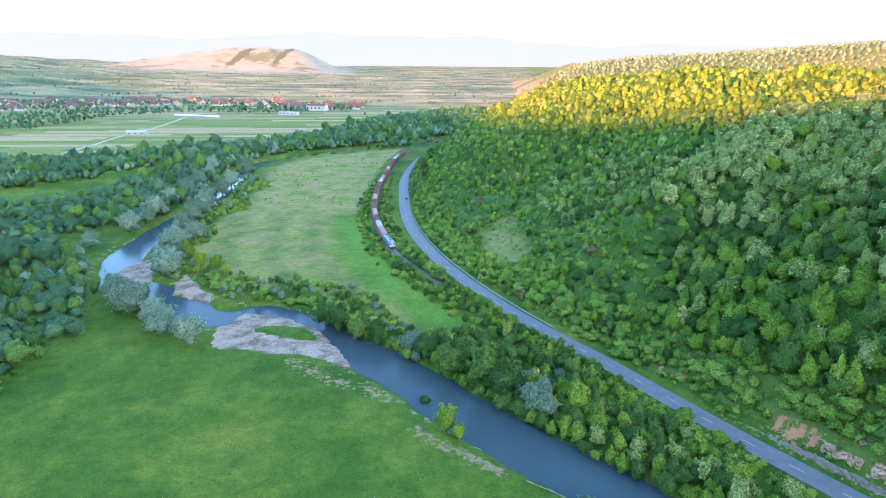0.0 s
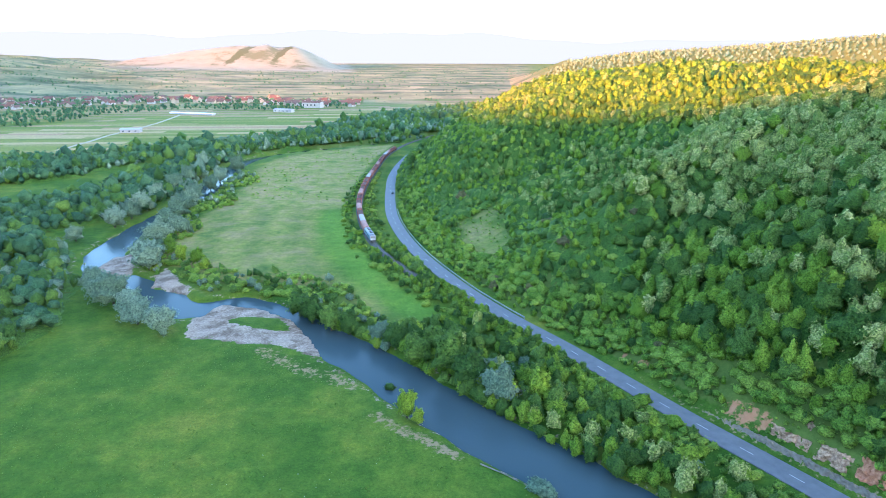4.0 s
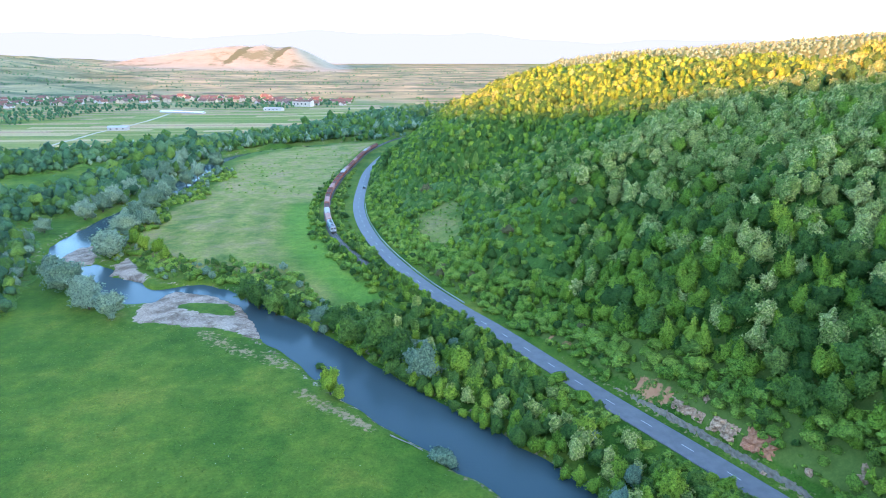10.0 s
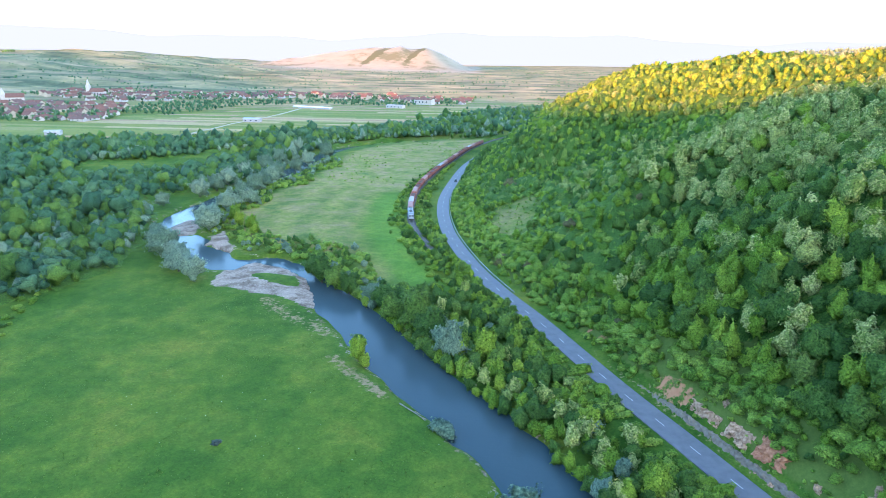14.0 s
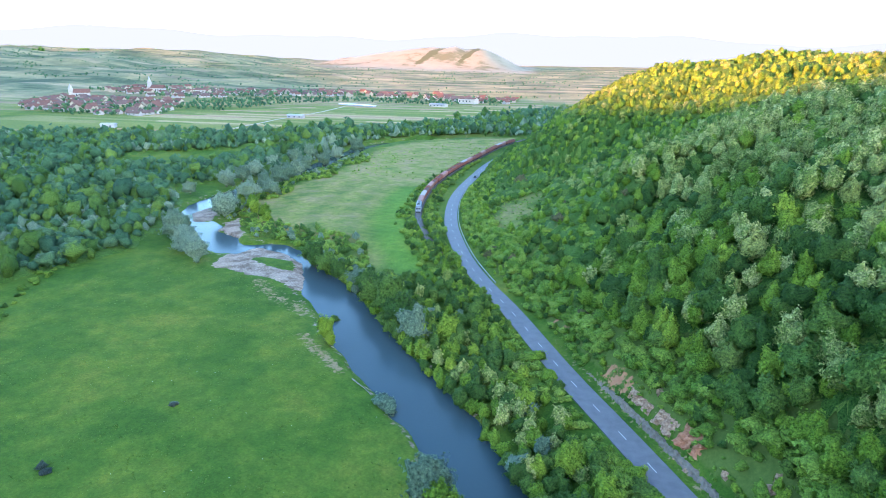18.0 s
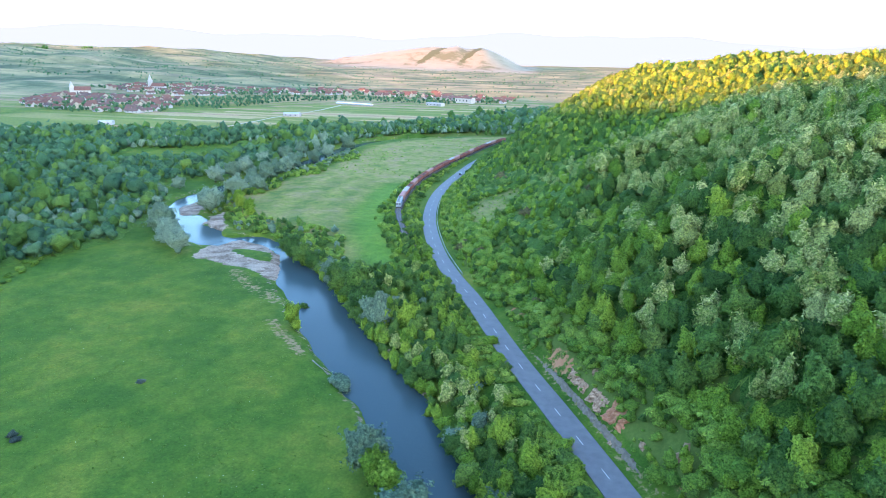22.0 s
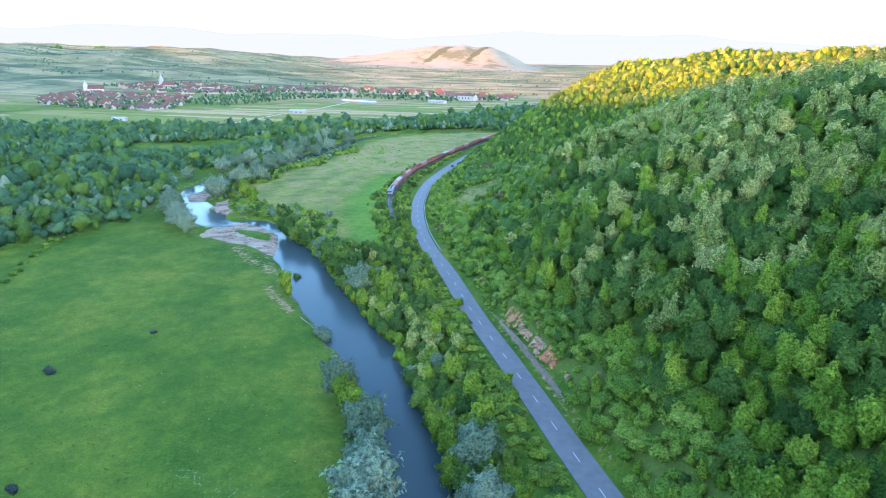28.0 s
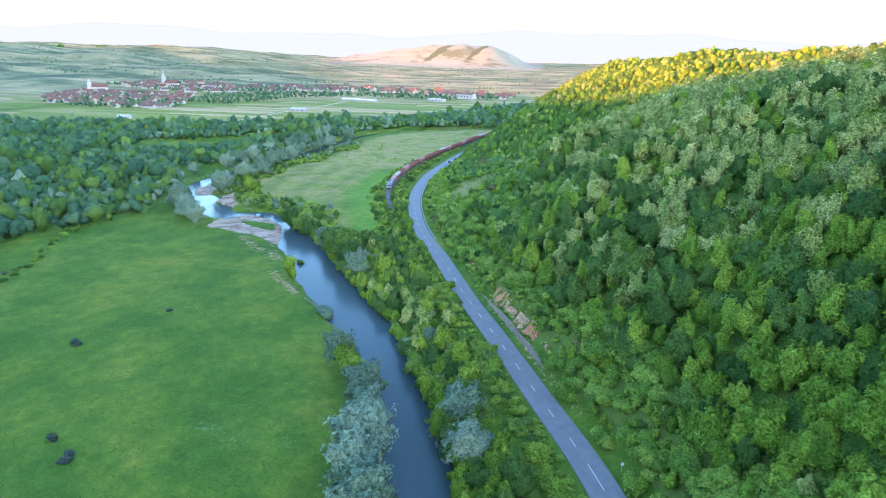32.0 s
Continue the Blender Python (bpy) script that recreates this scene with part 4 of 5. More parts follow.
# hedges on both sides of the railway and below the road
hedge_rows = []
for line, off, kindoff, lo, hi, gap, seed in ((RAIL_LINE, 4.4, 0.7, 0, 470, 2.9, 15), (RAIL_LINE, -5.5, 1.2, 185, 470, 4.0, 16), (RAIL_LINE, -9.0, 1.5, 190, 420, 7.0, 17), (RAIL_LINE, 8.5, 1.5, 190, 400, 5.0, 18)):
    rng = np.random.RandomState(seed)
    dense = curve(RAIL, gap)
    ways = np.gradient(dense[:, :2], axis=0)
    ways /= np.linalg.norm(ways, axis=1)[:, None]
    for (x, y), (wx_, wy_) in zip(dense[:, :2], ways):
        k = off + rng.normal(0, kindoff * 0.6)
        px, py = x + wy_ * k, y - wx_ * k
        rd, _ = line_distance(ROAD_LINE, np.array([px]), np.array([py]))
        if lo < py < hi and rd[0] < -4.3 and py > 140 and rng.uniform() < 0.9:
            hedge_rows.append(("bush" if rng.uniform() < 0.65 else "oak", px, py, height([px], [py])[0] - 0.2, rng.uniform(0.6, 1.15) * (1.2 if py < 265 else 1)))
            if hedge_rows[-1][0] == "oak":
                hedge_rows[-1] = (*hedge_rows[-1][:4], hedge_rows[-1][4] * 0.45)
        elif lo < py < hi and rd[0] < -4.3 and rng.uniform() < 0.86:
            at_ground("bush", px, py, rng.uniform(0.6, 1.15) * (1.25 if 170 < py < 265 else 1), "green roadside shrub beside the railway", "fresh" if rng.uniform() < 0.6 else "oak", "bush", "shrubs beside the railway")

forest("railway_hedge", hedge_rows, "mid", "overgrown green hedge beside the railway", "hedge")

# low scrub on the cut bank between the road and the wood, and shrubs on the dry meadow
qx, qy = scatter(35, -60, 205, -30, 420, 2.3)
qroad, _ = line_distance(ROAD_LINE, qx, qy)
rng = np.random.RandomState(36)
bare_spots = ((79, 130.5, 2.5), (83, 126, 2.5), (109.3, 94.6, 2.2), (121, 88.4, 1.5), (63, 155, 1.5))
open_ = np.ones(len(qx), bool)
for bx_, by_, br_ in bare_spots:
    open_ &= np.hypot(qx - bx_, qy - by_) > br_
inner = np.where((qy > 94) & (qy < 124), 9.3, np.where((qy > 92) & (qy < 137), 7.6, 5.6))
sel = (qroad > inner) & (qroad < 19) & open_ & (rng.uniform(size=len(qx)) < np.where(qy < 190, 0.9, 0.7))
qz = height(qx[sel], qy[sel])
for k, label, test in (("close", "low green scrub on the cut bank above the road", qy[sel] < 90), ("mid", "low green scrub farther along the cut bank", qy[sel] >= 90)):
    rows = [(*((("bush", 1.0), ("fresh", 0.42), ("oak", 0.4))[rng.choice(3, p=[0.6, 0.28, 0.12])]), x, y, z, d) for x, y, z, d in zip(qx[sel][test], qy[sel][test], qz[test], qroad[sel][test])]
    forest("roadside_scrub", [(kind, x, y, z - 0.2, m * rng.uniform(0.6, 1.25) * (1.35 if d > 12 else 1) * (1.3 if y < 95 else 1)) for kind, m, x, y, z, d in rows], k, label)
mx_, my_ = scatter(37, -190, -70, 380, 600, 6)
mrail, _ = line_distance(RAIL_LINE, mx_, my_)
mriver, mrow_ = line_distance(RIVER_LINE, mx_, my_)
sel = (mrail < -8) & (mriver - RIVER_LINE[mrow_, 2] > 14) & (waves(mx_, my_, 90, 38) + 0.4 * rng.normal(size=len(mx_)) > 0.2)
forest("meadow_shrubs", [("bush", x, y, z - 0.3, rng.uniform(0.25, 0.65)) for x, y, z in zip(mx_[sel], my_[sel], height(mx_[sel], my_[sel]))], "far", "scattered low shrubs on the dry meadow")

# the overgrown ditch at the meadow's edge
dense = curve([(-129, 140), (-116, 121), (-101, 100), (-92, 86), (-86, 74), (-84, 60)], 2.6)
rng = np.random.RandomState(39)
for x, y in dense:
    if rng.uniform() < 0.85:
        at_ground("bush", x + rng.normal(0, 1.2), y + rng.normal(0, 1.0), rng.uniform(0.35, 0.8), "low green shrub in the overgrown ditch of the meadow", "oak" if rng.uniform() < 0.5 else "scrub", "bush", "shrubs along the ditch")

# tufts of longer grass and pale flowers in the mown meadow
rng = np.random.RandomState(61)
tx_, ty_ = rng.uniform(-110, 110, 16000), rng.uniform(-5, 170, 16000)
triver, trow = line_distance(RIVER_LINE, tx_, ty_)
keep_ = (triver < -RIVER_LINE[trow, 2] - 2.5) & (wooded(tx_, ty_) < 0.3) & (waves(tx_, ty_, 18, 62) + rng.normal(0, 0.5, len(tx_)) > -0.1)
tx_, ty_ = tx_[keep_], ty_[keep_]
tz_ = height(tx_, ty_)
size_ = rng.uniform(0.1, 0.28, len(tx_))
blades = []
for k in range(3):
    a = rng.uniform(0, 6.28, len(tx_))
    dx, dy = np.cos(a) * size_, np.sin(a) * size_
    lean = rng.uniform(-0.15, 0.15, (2, len(tx_)))
    blades.append(np.stack([np.stack([tx_ - dx, ty_ - dy, tz_ - 0.05], 1), np.stack([tx_ + dx, ty_ + dy, tz_ - 0.05], 1), np.stack([tx_ + lean[0], ty_ + lean[1], tz_ + size_ * 1.1], 1)], 1))
co = np.concatenate(blades).reshape(-1, 3)
me = bpy.data.meshes.new("grass_tufts")
fill(me, co, np.empty((0, 4), int), False, np.arange(len(co)).reshape(-1, 3))
me.materials.append(plain("meadow_grass", (0.085, 0.165, 0.02), (0.17, 0.235, 0.05), 0.4, 0.8))
tagged(new("grass_tufts", me), "short tufts of green grass in the meadow", "grass", kind="stuff")

# white flowers in the grass
rng = np.random.RandomState(66)
where = np.vstack([rng.normal((x, y), (r, r * 0.5), (k, 2)) for x, y, r, k in ((44, 37, 2.2, 34), (53, 36.5, 3.0, 40), (62, 39, 2.4, 22), (30, 60, 14, 40), (-20, 90, 22, 40))])
flat = height(where[:, 0], where[:, 1]) + 0.3
a = rng.uniform(0, 6.28, len(where))
co = np.stack([np.stack([where[:, 0] + 0.11 * np.cos(a + k * 2.09), where[:, 1] + 0.11 * np.sin(a + k * 2.09), flat + 0.04 * k], 1) for k in range(3)], 1).reshape(-1, 3)
me = bpy.data.meshes.new("flowers")
fill(me, co, np.empty((0, 4), int), False, np.arange(len(co)).reshape(-1, 3))
me.materials.append(plain("white_petals", (0.6, 0.6, 0.56), (0.75, 0.75, 0.7), 3.0, 0.7))
tagged(new("flowers", me), "scattered white flowers in the meadow grass", "flowers", kind="stuff")

# small shrubs at the foot of the cutting
rng = np.random.RandomState(63)
wl_line = np.array([q for q in curve(ROAD, 1.3) if 84 < q[1] < 136])
wl_side = np.gradient(wl_line, axis=0)
wl_side = np.stack([wl_side[:, 1], -wl_side[:, 0]], 1) / np.linalg.norm(wl_side, axis=1)[:, None]
foot = []
for q, o in zip(wl_line, wl_side):
    for d_ in (7.2, 8.4, 9.6):
        if rng.uniform() < 0.3:
            x, y = q + o * (d_ + rng.normal(0, 0.3))
            foot.append(("bush", x, y, height([x], [y])[0] - 0.1, rng.uniform(0.2, 0.42)))
forest("cutting_shrubs", foot, "mid", "small shrubs between the wall and the rock face", "shrubs")

# rough tufts in the glade on the slope
gx_, gy_ = scatter(64, 0, 30, 230, 314, 2.6)
sel = (inside(GLADE, gx_, gy_) > -2) & (rng.uniform(size=len(gx_)) < 0.45)
forest("glade_shrubs", [("bush", x, y, z - 0.1, rng.uniform(0.18, 0.5)) for x, y, z in zip(gx_[sel], gy_[sel], height(gx_[sel], gy_[sel]))], "far", "low tufts and shrubs in the open glade", "shrubs")
# ---------------------------------------------------------------- helpers for built things
M_STEEL = plain("rail_steel", (0.12, 0.09, 0.07), (0.22, 0.19, 0.17), 2.0, 0.45, 0.8)
M_BALLAST = plain("ballast", (0.06, 0.055, 0.05), (0.14, 0.13, 0.12), 3.0, 0.95, relief=0.05)
M_SLEEPER = plain("sleeper_concrete", (0.20, 0.19, 0.18), (0.30, 0.29, 0.27), 2.0, 0.9)
M_GALV = plain("galvanised_steel", (0.33, 0.336, 0.342), (0.42, 0.426, 0.432), 1.0, 0.5, 0.3)
M_STONE = plain("wall_stone", (0.15, 0.115, 0.085), (0.25, 0.2, 0.15), 1.2, 0.9, relief=0.15)
M_ROCK = plain("pale_rock", (0.20, 0.10, 0.055), (0.58, 0.37, 0.23), 1.6, 0.9, relief=0.4)
M_REDROCK = plain("reddish_rock", (0.30, 0.10, 0.045), (0.58, 0.27, 0.15), 1.4, 0.9, relief=0.4)
M_WHITEWALL = plain("white_render", (0.33, 0.315, 0.295), (0.45, 0.43, 0.41), 0.4, 0.85)
M_CREAMWALL = plain("cream_render", (0.306, 0.272, 0.212), (0.408, 0.365, 0.289), 0.4, 0.85)
M_ROOF = plain("red_roof_tiles", (0.118, 0.058, 0.045), (0.19, 0.098, 0.076), 0.8, 0.85)
M_ROOFOLD = plain("weathered_roof_tiles", (0.1, 0.066, 0.057), (0.16, 0.102, 0.088), 0.8, 0.9)
M_GLASS = plain("window_glass", (0.03, 0.04, 0.05), (0.06, 0.07, 0.08), 1.0, 0.1)
M_WAGON = plain("rusty_red_wagon_paint", (0.24, 0.075, 0.06), (0.36, 0.13, 0.10), 0.7, 0.7)
M_WAGON_OLD = plain("faded_red_wagon_paint", (0.30, 0.14, 0.11), (0.42, 0.22, 0.18), 0.7, 0.75)
M_TARP = plain("grey_wagon_roof", (0.30, 0.27, 0.26), (0.42, 0.38, 0.36), 0.8, 0.75)
M_LOAD = plain("wagon_load", (0.10, 0.06, 0.05), (0.18, 0.10, 0.08), 2.0, 0.95, relief=0.1)
M_BLACK = plain("dark_underframe", (0.02, 0.02, 0.02), (0.05, 0.045, 0.04), 2.0, 0.7)
M_LOCO = plain("blue_grey_engine_paint", (0.10, 0.16, 0.22), (0.16, 0.23, 0.30), 0.8, 0.5)
M_LOCOTOP = plain("light_engine_roof", (0.2, 0.215, 0.235), (0.28, 0.295, 0.315), 0.8, 0.5)
M_LAMP = plain("lamp_glass", (0.7, 0.7, 0.65), (0.8, 0.8, 0.75), 2.0, 0.2)
M_CAR = plain("dark_car_paint", (0.03, 0.035, 0.04), (0.05, 0.055, 0.06), 1.0, 0.3)
M_TYRE = plain("rubber", (0.015, 0.015, 0.015), (0.03, 0.03, 0.03), 2.0, 0.9)


def box(bm, x0, x1, y0, y1, z0, z1, bevel=0.0):
    made = bmesh.ops.create_cube(bm, size=1.0)["verts"]
    bmesh.ops.transform(bm, matrix=Matrix.Translation(((x0 + x1) / 2, (y0 + y1) / 2, (z0 + z1) / 2)) @ Matrix.Diagonal((x1 - x0, y1 - y0, z1 - z0, 1)), verts=made)
    if bevel:
        edges = list({e for v in made for e in v.link_edges})
        bmesh.ops.bevel(bm, geom=edges, offset=bevel, segments=2, affect="EDGES")
    return made


def rod(bm, p, q, r, sides=8, r2=None):
    p, q = Vector(p), Vector(q)
    m = Matrix.Translation((p + q) / 2) @ (q - p).to_track_quat("Z", "Y").to_matrix().to_4x4()
    bmesh.ops.create_cone(bm, cap_ends=True, segments=sides, radius1=r, radius2=r if r2 is None else r2, depth=(q - p).length, matrix=m)


def part(name, bm, material, parent=None, label=""):
    """One mesh object under a thing or a part."""
    me = bpy.data.meshes.new(name)
    bm.to_mesh(me)
    bm.free()
    me.materials.append(material)
    ob = new(name, me)
    ob.parent = parent
    return tagged(ob, label) if label else ob


def boxes(name, rows, material, parent=None, label="", bevel=0.0):
    bm = bmesh.new()
    for r in rows:
        box(bm, *r, bevel)
    return part(name, bm, material, parent, label)


def prism(name, outline, x0, x1, material, parent=None, label=""):
    """An outline of (y, z) drawn out from x0 to x1."""
    bm = bmesh.new()
    a = [bm.verts.new((x0, y, z)) for y, z in outline]
    c = [bm.verts.new((x1, y, z)) for y, z in outline]
    k = len(outline)
    bm.faces.new(a[::-1]), bm.faces.new(c)
    for i in range(k):
        bm.faces.new((a[i], a[(i + 1) % k], c[(i + 1) % k], c[i]))
    bmesh.ops.recalc_face_normals(bm, faces=bm.faces)
    return part(name, bm, material, parent, label)


def stations(line, gap):
    """Places at even steps along a line, with the way at each."""
    seg = np.linalg.norm(np.diff(line[:, :2], axis=0), axis=1)
    run = np.r_[0, np.cumsum(seg)]
    at = np.arange(0, run[-1], gap)
    p = np.stack([np.interp(at, run, line[:, k]) for k in (0, 1)], 1)
    w = np.gradient(p, axis=0)
    return p, w / np.linalg.norm(w, axis=1)[:, None]


# ---------------------------------------------------------------- road
p, w = stations(FINE_ROAD, 11.4)
mesh = None
for (x, y), (a, c) in zip(p, w):
    if -90 < y < 520:
        long = 8.0 if y < 58 else 3.2
        if mesh is None or long > 4:
            bm = bmesh.new()
            box(bm, -0.09, 0.09, -long / 2, long / 2, 0, 0.012)
            ob = part("centre_dash", bm, M_LINE, road)
            mesh = mesh or ob.data if long < 4 else mesh
        else:
            ob = new("centre_dash", mesh)
            ob.parent = road
        ob.matrix_basis = pose(x, y, ROAD_Z + 0.122, 0, 0, math.degrees(math.atan2(-a, c)))

# the railing along the outer curve
guard = tagged(new("guard_rail"), "pale steel guard rail along the road's hill side", "guard rail")
p, w = stations(curve(ROAD, 1.0), 4.0)
rail_rows = []
post_mesh = None
for (x, y), (a, c) in zip(p, w):
    if 186 < y < 345:
        qx, qy = x + c * 4.0, y - a * 4.0
        rail_rows.append((qx, qy))
        if post_mesh is None:
            bm = bmesh.new()
            box(bm, -0.06, 0.06, -0.08, 0.08, -0.5, 0.75)
            ob = part("post", bm, M_GALV, guard)
            post_mesh = ob.data
        else:
            ob = new("post", post_mesh)
            ob.parent = guard
        ob.matrix_basis = pose(qx, qy, ROAD_Z, 0, 0, math.degrees(math.atan2(-a, c)))
beam = curve(rail_rows, 2.0)
for z0, z1 in ((0.42, 0.58), (0.62, 0.8)):
    bar = ribbon("beam", beam, -0.16, -0.08, ROAD_Z + z1, M_GALV)
    bar.parent = guard

# the low stone wall under the bluff
wall_rows = [q for q in curve(ROAD, 2.5) if 84 < q[1] < 137]
wl = np.array(wall_rows)
ways = np.gradient(wl[:, :2], axis=0)
ways /= np.linalg.norm(ways, axis=1)[:, None]
side_ = np.stack([ways[:, 1], -ways[:, 0]], 1)
rng = np.random.RandomState(31)
fine_wall = curve(np.c_[wl[:, :2], side_], 0.5)
profile = ((5.2, -0.3), (5.4, 0.3), (5.55, 0.65), (5.7, 1.05), (5.9, 1.4), (6.2, 1.5), (6.8, 1.45), (7.2, 0.7))
co = []
for d_, z_ in profile:
    jit = rng.normal(0, 0.13, (len(fine_wall), 2))
    taper = np.interp(np.arange(len(fine_wall)), [0, 14, len(fine_wall) - 40, len(fine_wall) - 1], [0.1, 1, 1, 0.05])
    co.append(np.c_[fine_wall[:, :2] + fine_wall[:, 2:] * (d_ + jit[:, :1]), ROAD_Z + z_ * taper + jit[:, 1]])
k = len(fine_wall)
i_ = np.arange(k - 1)
quads = np.vstack([np.stack([i_ + a * k, i_ + 1 + a * k, i_ + 1 + (a + 1) * k, i_ + (a + 1) * k], 1) for a in range(len(profile) - 1)])
me = bpy.data.meshes.new("retaining_wall")
fill(me, np.vstack(co), quads)
me.materials.append(M_STONE)
tagged(new("retaining_wall", me), "low grey stone retaining wall beside the road", "wall", kind="structure")

# rocks in the cutting
def boulder(x, y, sx, sy, sz, seed, material, label):
    bm = bmesh.new()
    bmesh.ops.create_icosphere(bm, subdivisions=3, radius=1.0)
    for v in bm.verts:
        k = 1 + 0.55 * noise.noise(v.co * 1.6 + Vector((seed, 0, 0))) + 0.3 * noise.noise(v.co * 4.0 + Vector((0, seed, 0)))
        v.co = Vector((v.co.x * sx * k, v.co.y * sy * k, max(v.co.z, -0.6) * sz * k))
    ob = part("rock_outcrop", bm, material)
    ob.matrix_basis = pose(x, y, height([x], [y])[0] - 0.3 * sz, 25 * math.sin(seed), -30, seed * 40)
    return tagged(ob, label, "rock", "rocks in the road cutting")


def ledge(y0, y1, d0, d1, bulge, seed, material, label):
    """A broken rock face on the slope, between two distances from the road."""
    run = np.array([q for q in curve(ROAD, 0.4) if y0 < q[1] < y1])
    way = np.gradient(run, axis=0)
    way /= np.linalg.norm(way, axis=1)[:, None]
    out = np.stack([way[:, 1], -way[:, 0]], 1)
    rows_ = 11
    co = []
    for r in range(rows_):
        f = r / (rows_ - 1)
        for i, (q, o) in enumerate(zip(run, out)):
            g = i / (len(run) - 1)
            d = d0 + (d1 - d0) * f
            x, y = q + o * d
            low, top = height([q[0] + o[0] * d0], [q[1] + o[1] * d0])[0], height([q[0] + o[0] * d1], [q[1] + o[1] * d1])[0]
            z = low + (top - low) * f
            p = Vector((x * 0.35, y * 0.35, z * 0.5 + seed))
            push = bulge * min(1, 6 * f, 6 * (1 - f) + 0.2) * min(1, 7 * g, 7 * (1 - g)) * (0.95 + 0.8 * noise.noise(p * 1.3)) + 0.35 * round(2.2 * noise.noise(p * 3.4)) + 0.3 * noise.noise(p * 8) - 0.15
            co.append((x - o[0] * push, y - o[1] * push, z + 0.25 * noise.noise(p * 5)))
    k = len(run)
    i = np.arange(k - 1)
    quads = np.vstack([np.stack([i + a * k, i + 1 + a * k, i + 1 + (a + 1) * k, i + (a + 1) * k], 1) for a in range(rows_ - 1)])
    me = bpy.data.meshes.new("rock_outcrop")
    fill(me, np.array(co), quads)
    me.materials.append(material)
    return tagged(new("rock_outcrop", me), label, "rock", "rocks in the road cutting")


ledge(110.5, 118.5, 7.4, 8.6, 0.6, 1.0, M_ROCK, "pale weathered rock face in the road cutting")
ledge(104.0, 110.0, 7.2, 9.3, 1.0, 5.0, M_ROCK, "broken cream rock face behind the low wall")
ledge(97.0, 103.5, 7.4, 10.4, 1.2, 9.0, M_REDROCK, "reddish crumbling rock face in the road cutting")
rng = np.random.RandomState(33)
for i, (x, y, s) in enumerate(((110.4, 91.6, 1.2), (111.4, 92.8, 0.9), (109.2, 91, 0.8), (121, 88.4, 0.9), (122.5, 87.2, 0.6), (97, 100.8, 0.6), (94.5, 104, 0.5), (103.5, 96.5, 0.7), (128, 71, 0.8), (132, 66, 0.9), (126.5, 76, 0.7), (90.5, 119, 0.8))):
    boulder(x, y, s * 1.3, s, s * 0.8, i * 1.7, M_ROCK, "pale weathered boulder on the slope above the road")

# a bleached trunk washed up on the bank
log_run = curve([(17.8, 110.1), (20.6, 108.4), (23.4, 106.8), (26.0, 104.9)], 0.8)
k = len(log_run)
turn_ = np.arange(8) * 2 * np.pi / 8
thick_ = np.linspace(0.17, 0.05, k)[:, None] * (1 + 0.15 * np.sin(np.arange(k) * 1.9))[:, None]
mid_z = np.maximum(height(log_run[:, 0], log_run[:, 1]), WATER_Z)[:, None] + 0.16
co = np.stack([log_run[:, :1] + 0.55 * thick_ * np.cos(turn_), log_run[:, 1:2] + 0.85 * thick_ * np.cos(turn_), mid_z + thick_ * np.sin(turn_)], -1).reshape(-1, 3)
i_, a_ = (v.ravel() for v in np.meshgrid(np.arange(k - 1), np.arange(8), indexing="ij"))
me = bpy.data.meshes.new("driftwood_trunk")
fill(me, co, np.stack([i_ * 8 + a_, i_ * 8 + (a_ + 1) % 8, (i_ + 1) * 8 + (a_ + 1) % 8, (i_ + 1) * 8 + a_], 1), True)
me.materials.append(plain("bleached_wood", (0.16, 0.14, 0.12), (0.3, 0.27, 0.23), 2.0, 0.85, relief=0.03))
tagged(new("driftwood_trunk", me), "bleached bare driftwood trunk lying on the river bank", "driftwood")

# a round sign and the car
sign = tagged(new("road_sign"), "small white round sign on a thin post beside the road", "road sign")
bm = bmesh.new()
rod(bm, (0, 0, -0.3), (0, 0, 2.3), 0.05)
part("post", bm, M_GALV, sign)
bm = bmesh.new()
rod(bm, (0, -0.06, 2.2), (0, -0.09, 2.2), 0.4, 20)
part("plate", bm, M_LINE, sign)
sign.matrix_basis = pose(128.3, 56.5, ROAD_Z, 0, 0, 30)

car = tagged(new("car"), "small dark car driving on the grey road", "car")
prism("body", [(-0.85, 0.35), (-0.85, 0.85), (-0.7, 0.95), (0.7, 0.95), (0.85, 0.85), (0.85, 0.35)], -2.1, 2.1, M_CAR, car)
prism("cabin", [(-0.72, 0.95), (-0.58, 1.45), (0.58, 1.45), (0.72, 0.95)], -1.5, 0.7, M_GLASS, car, "dark glass cabin")
for x in (-1.3, 1.3):
    for y in (-0.8, 0.8):
        bm = bmesh.new()
        rod(bm, (x, y - 0.1, 0.32), (x, y + 0.1, 0.32), 0.32, 14)
        part("wheel", bm, M_TYRE, car)
p, w = stations(FINE_ROAD, 1.0)
k = int(np.argmin(np.abs(p[:, 1] - 393) + (p[:, 0] > 60) * 999))
car.matrix_basis = pose(p[k, 0] + w[k, 1] * 1.6, p[k, 1] - w[k, 0] * 1.6, ROAD_Z + 0.13, 0, 0, math.degrees(math.atan2(w[k, 1], w[k, 0])))

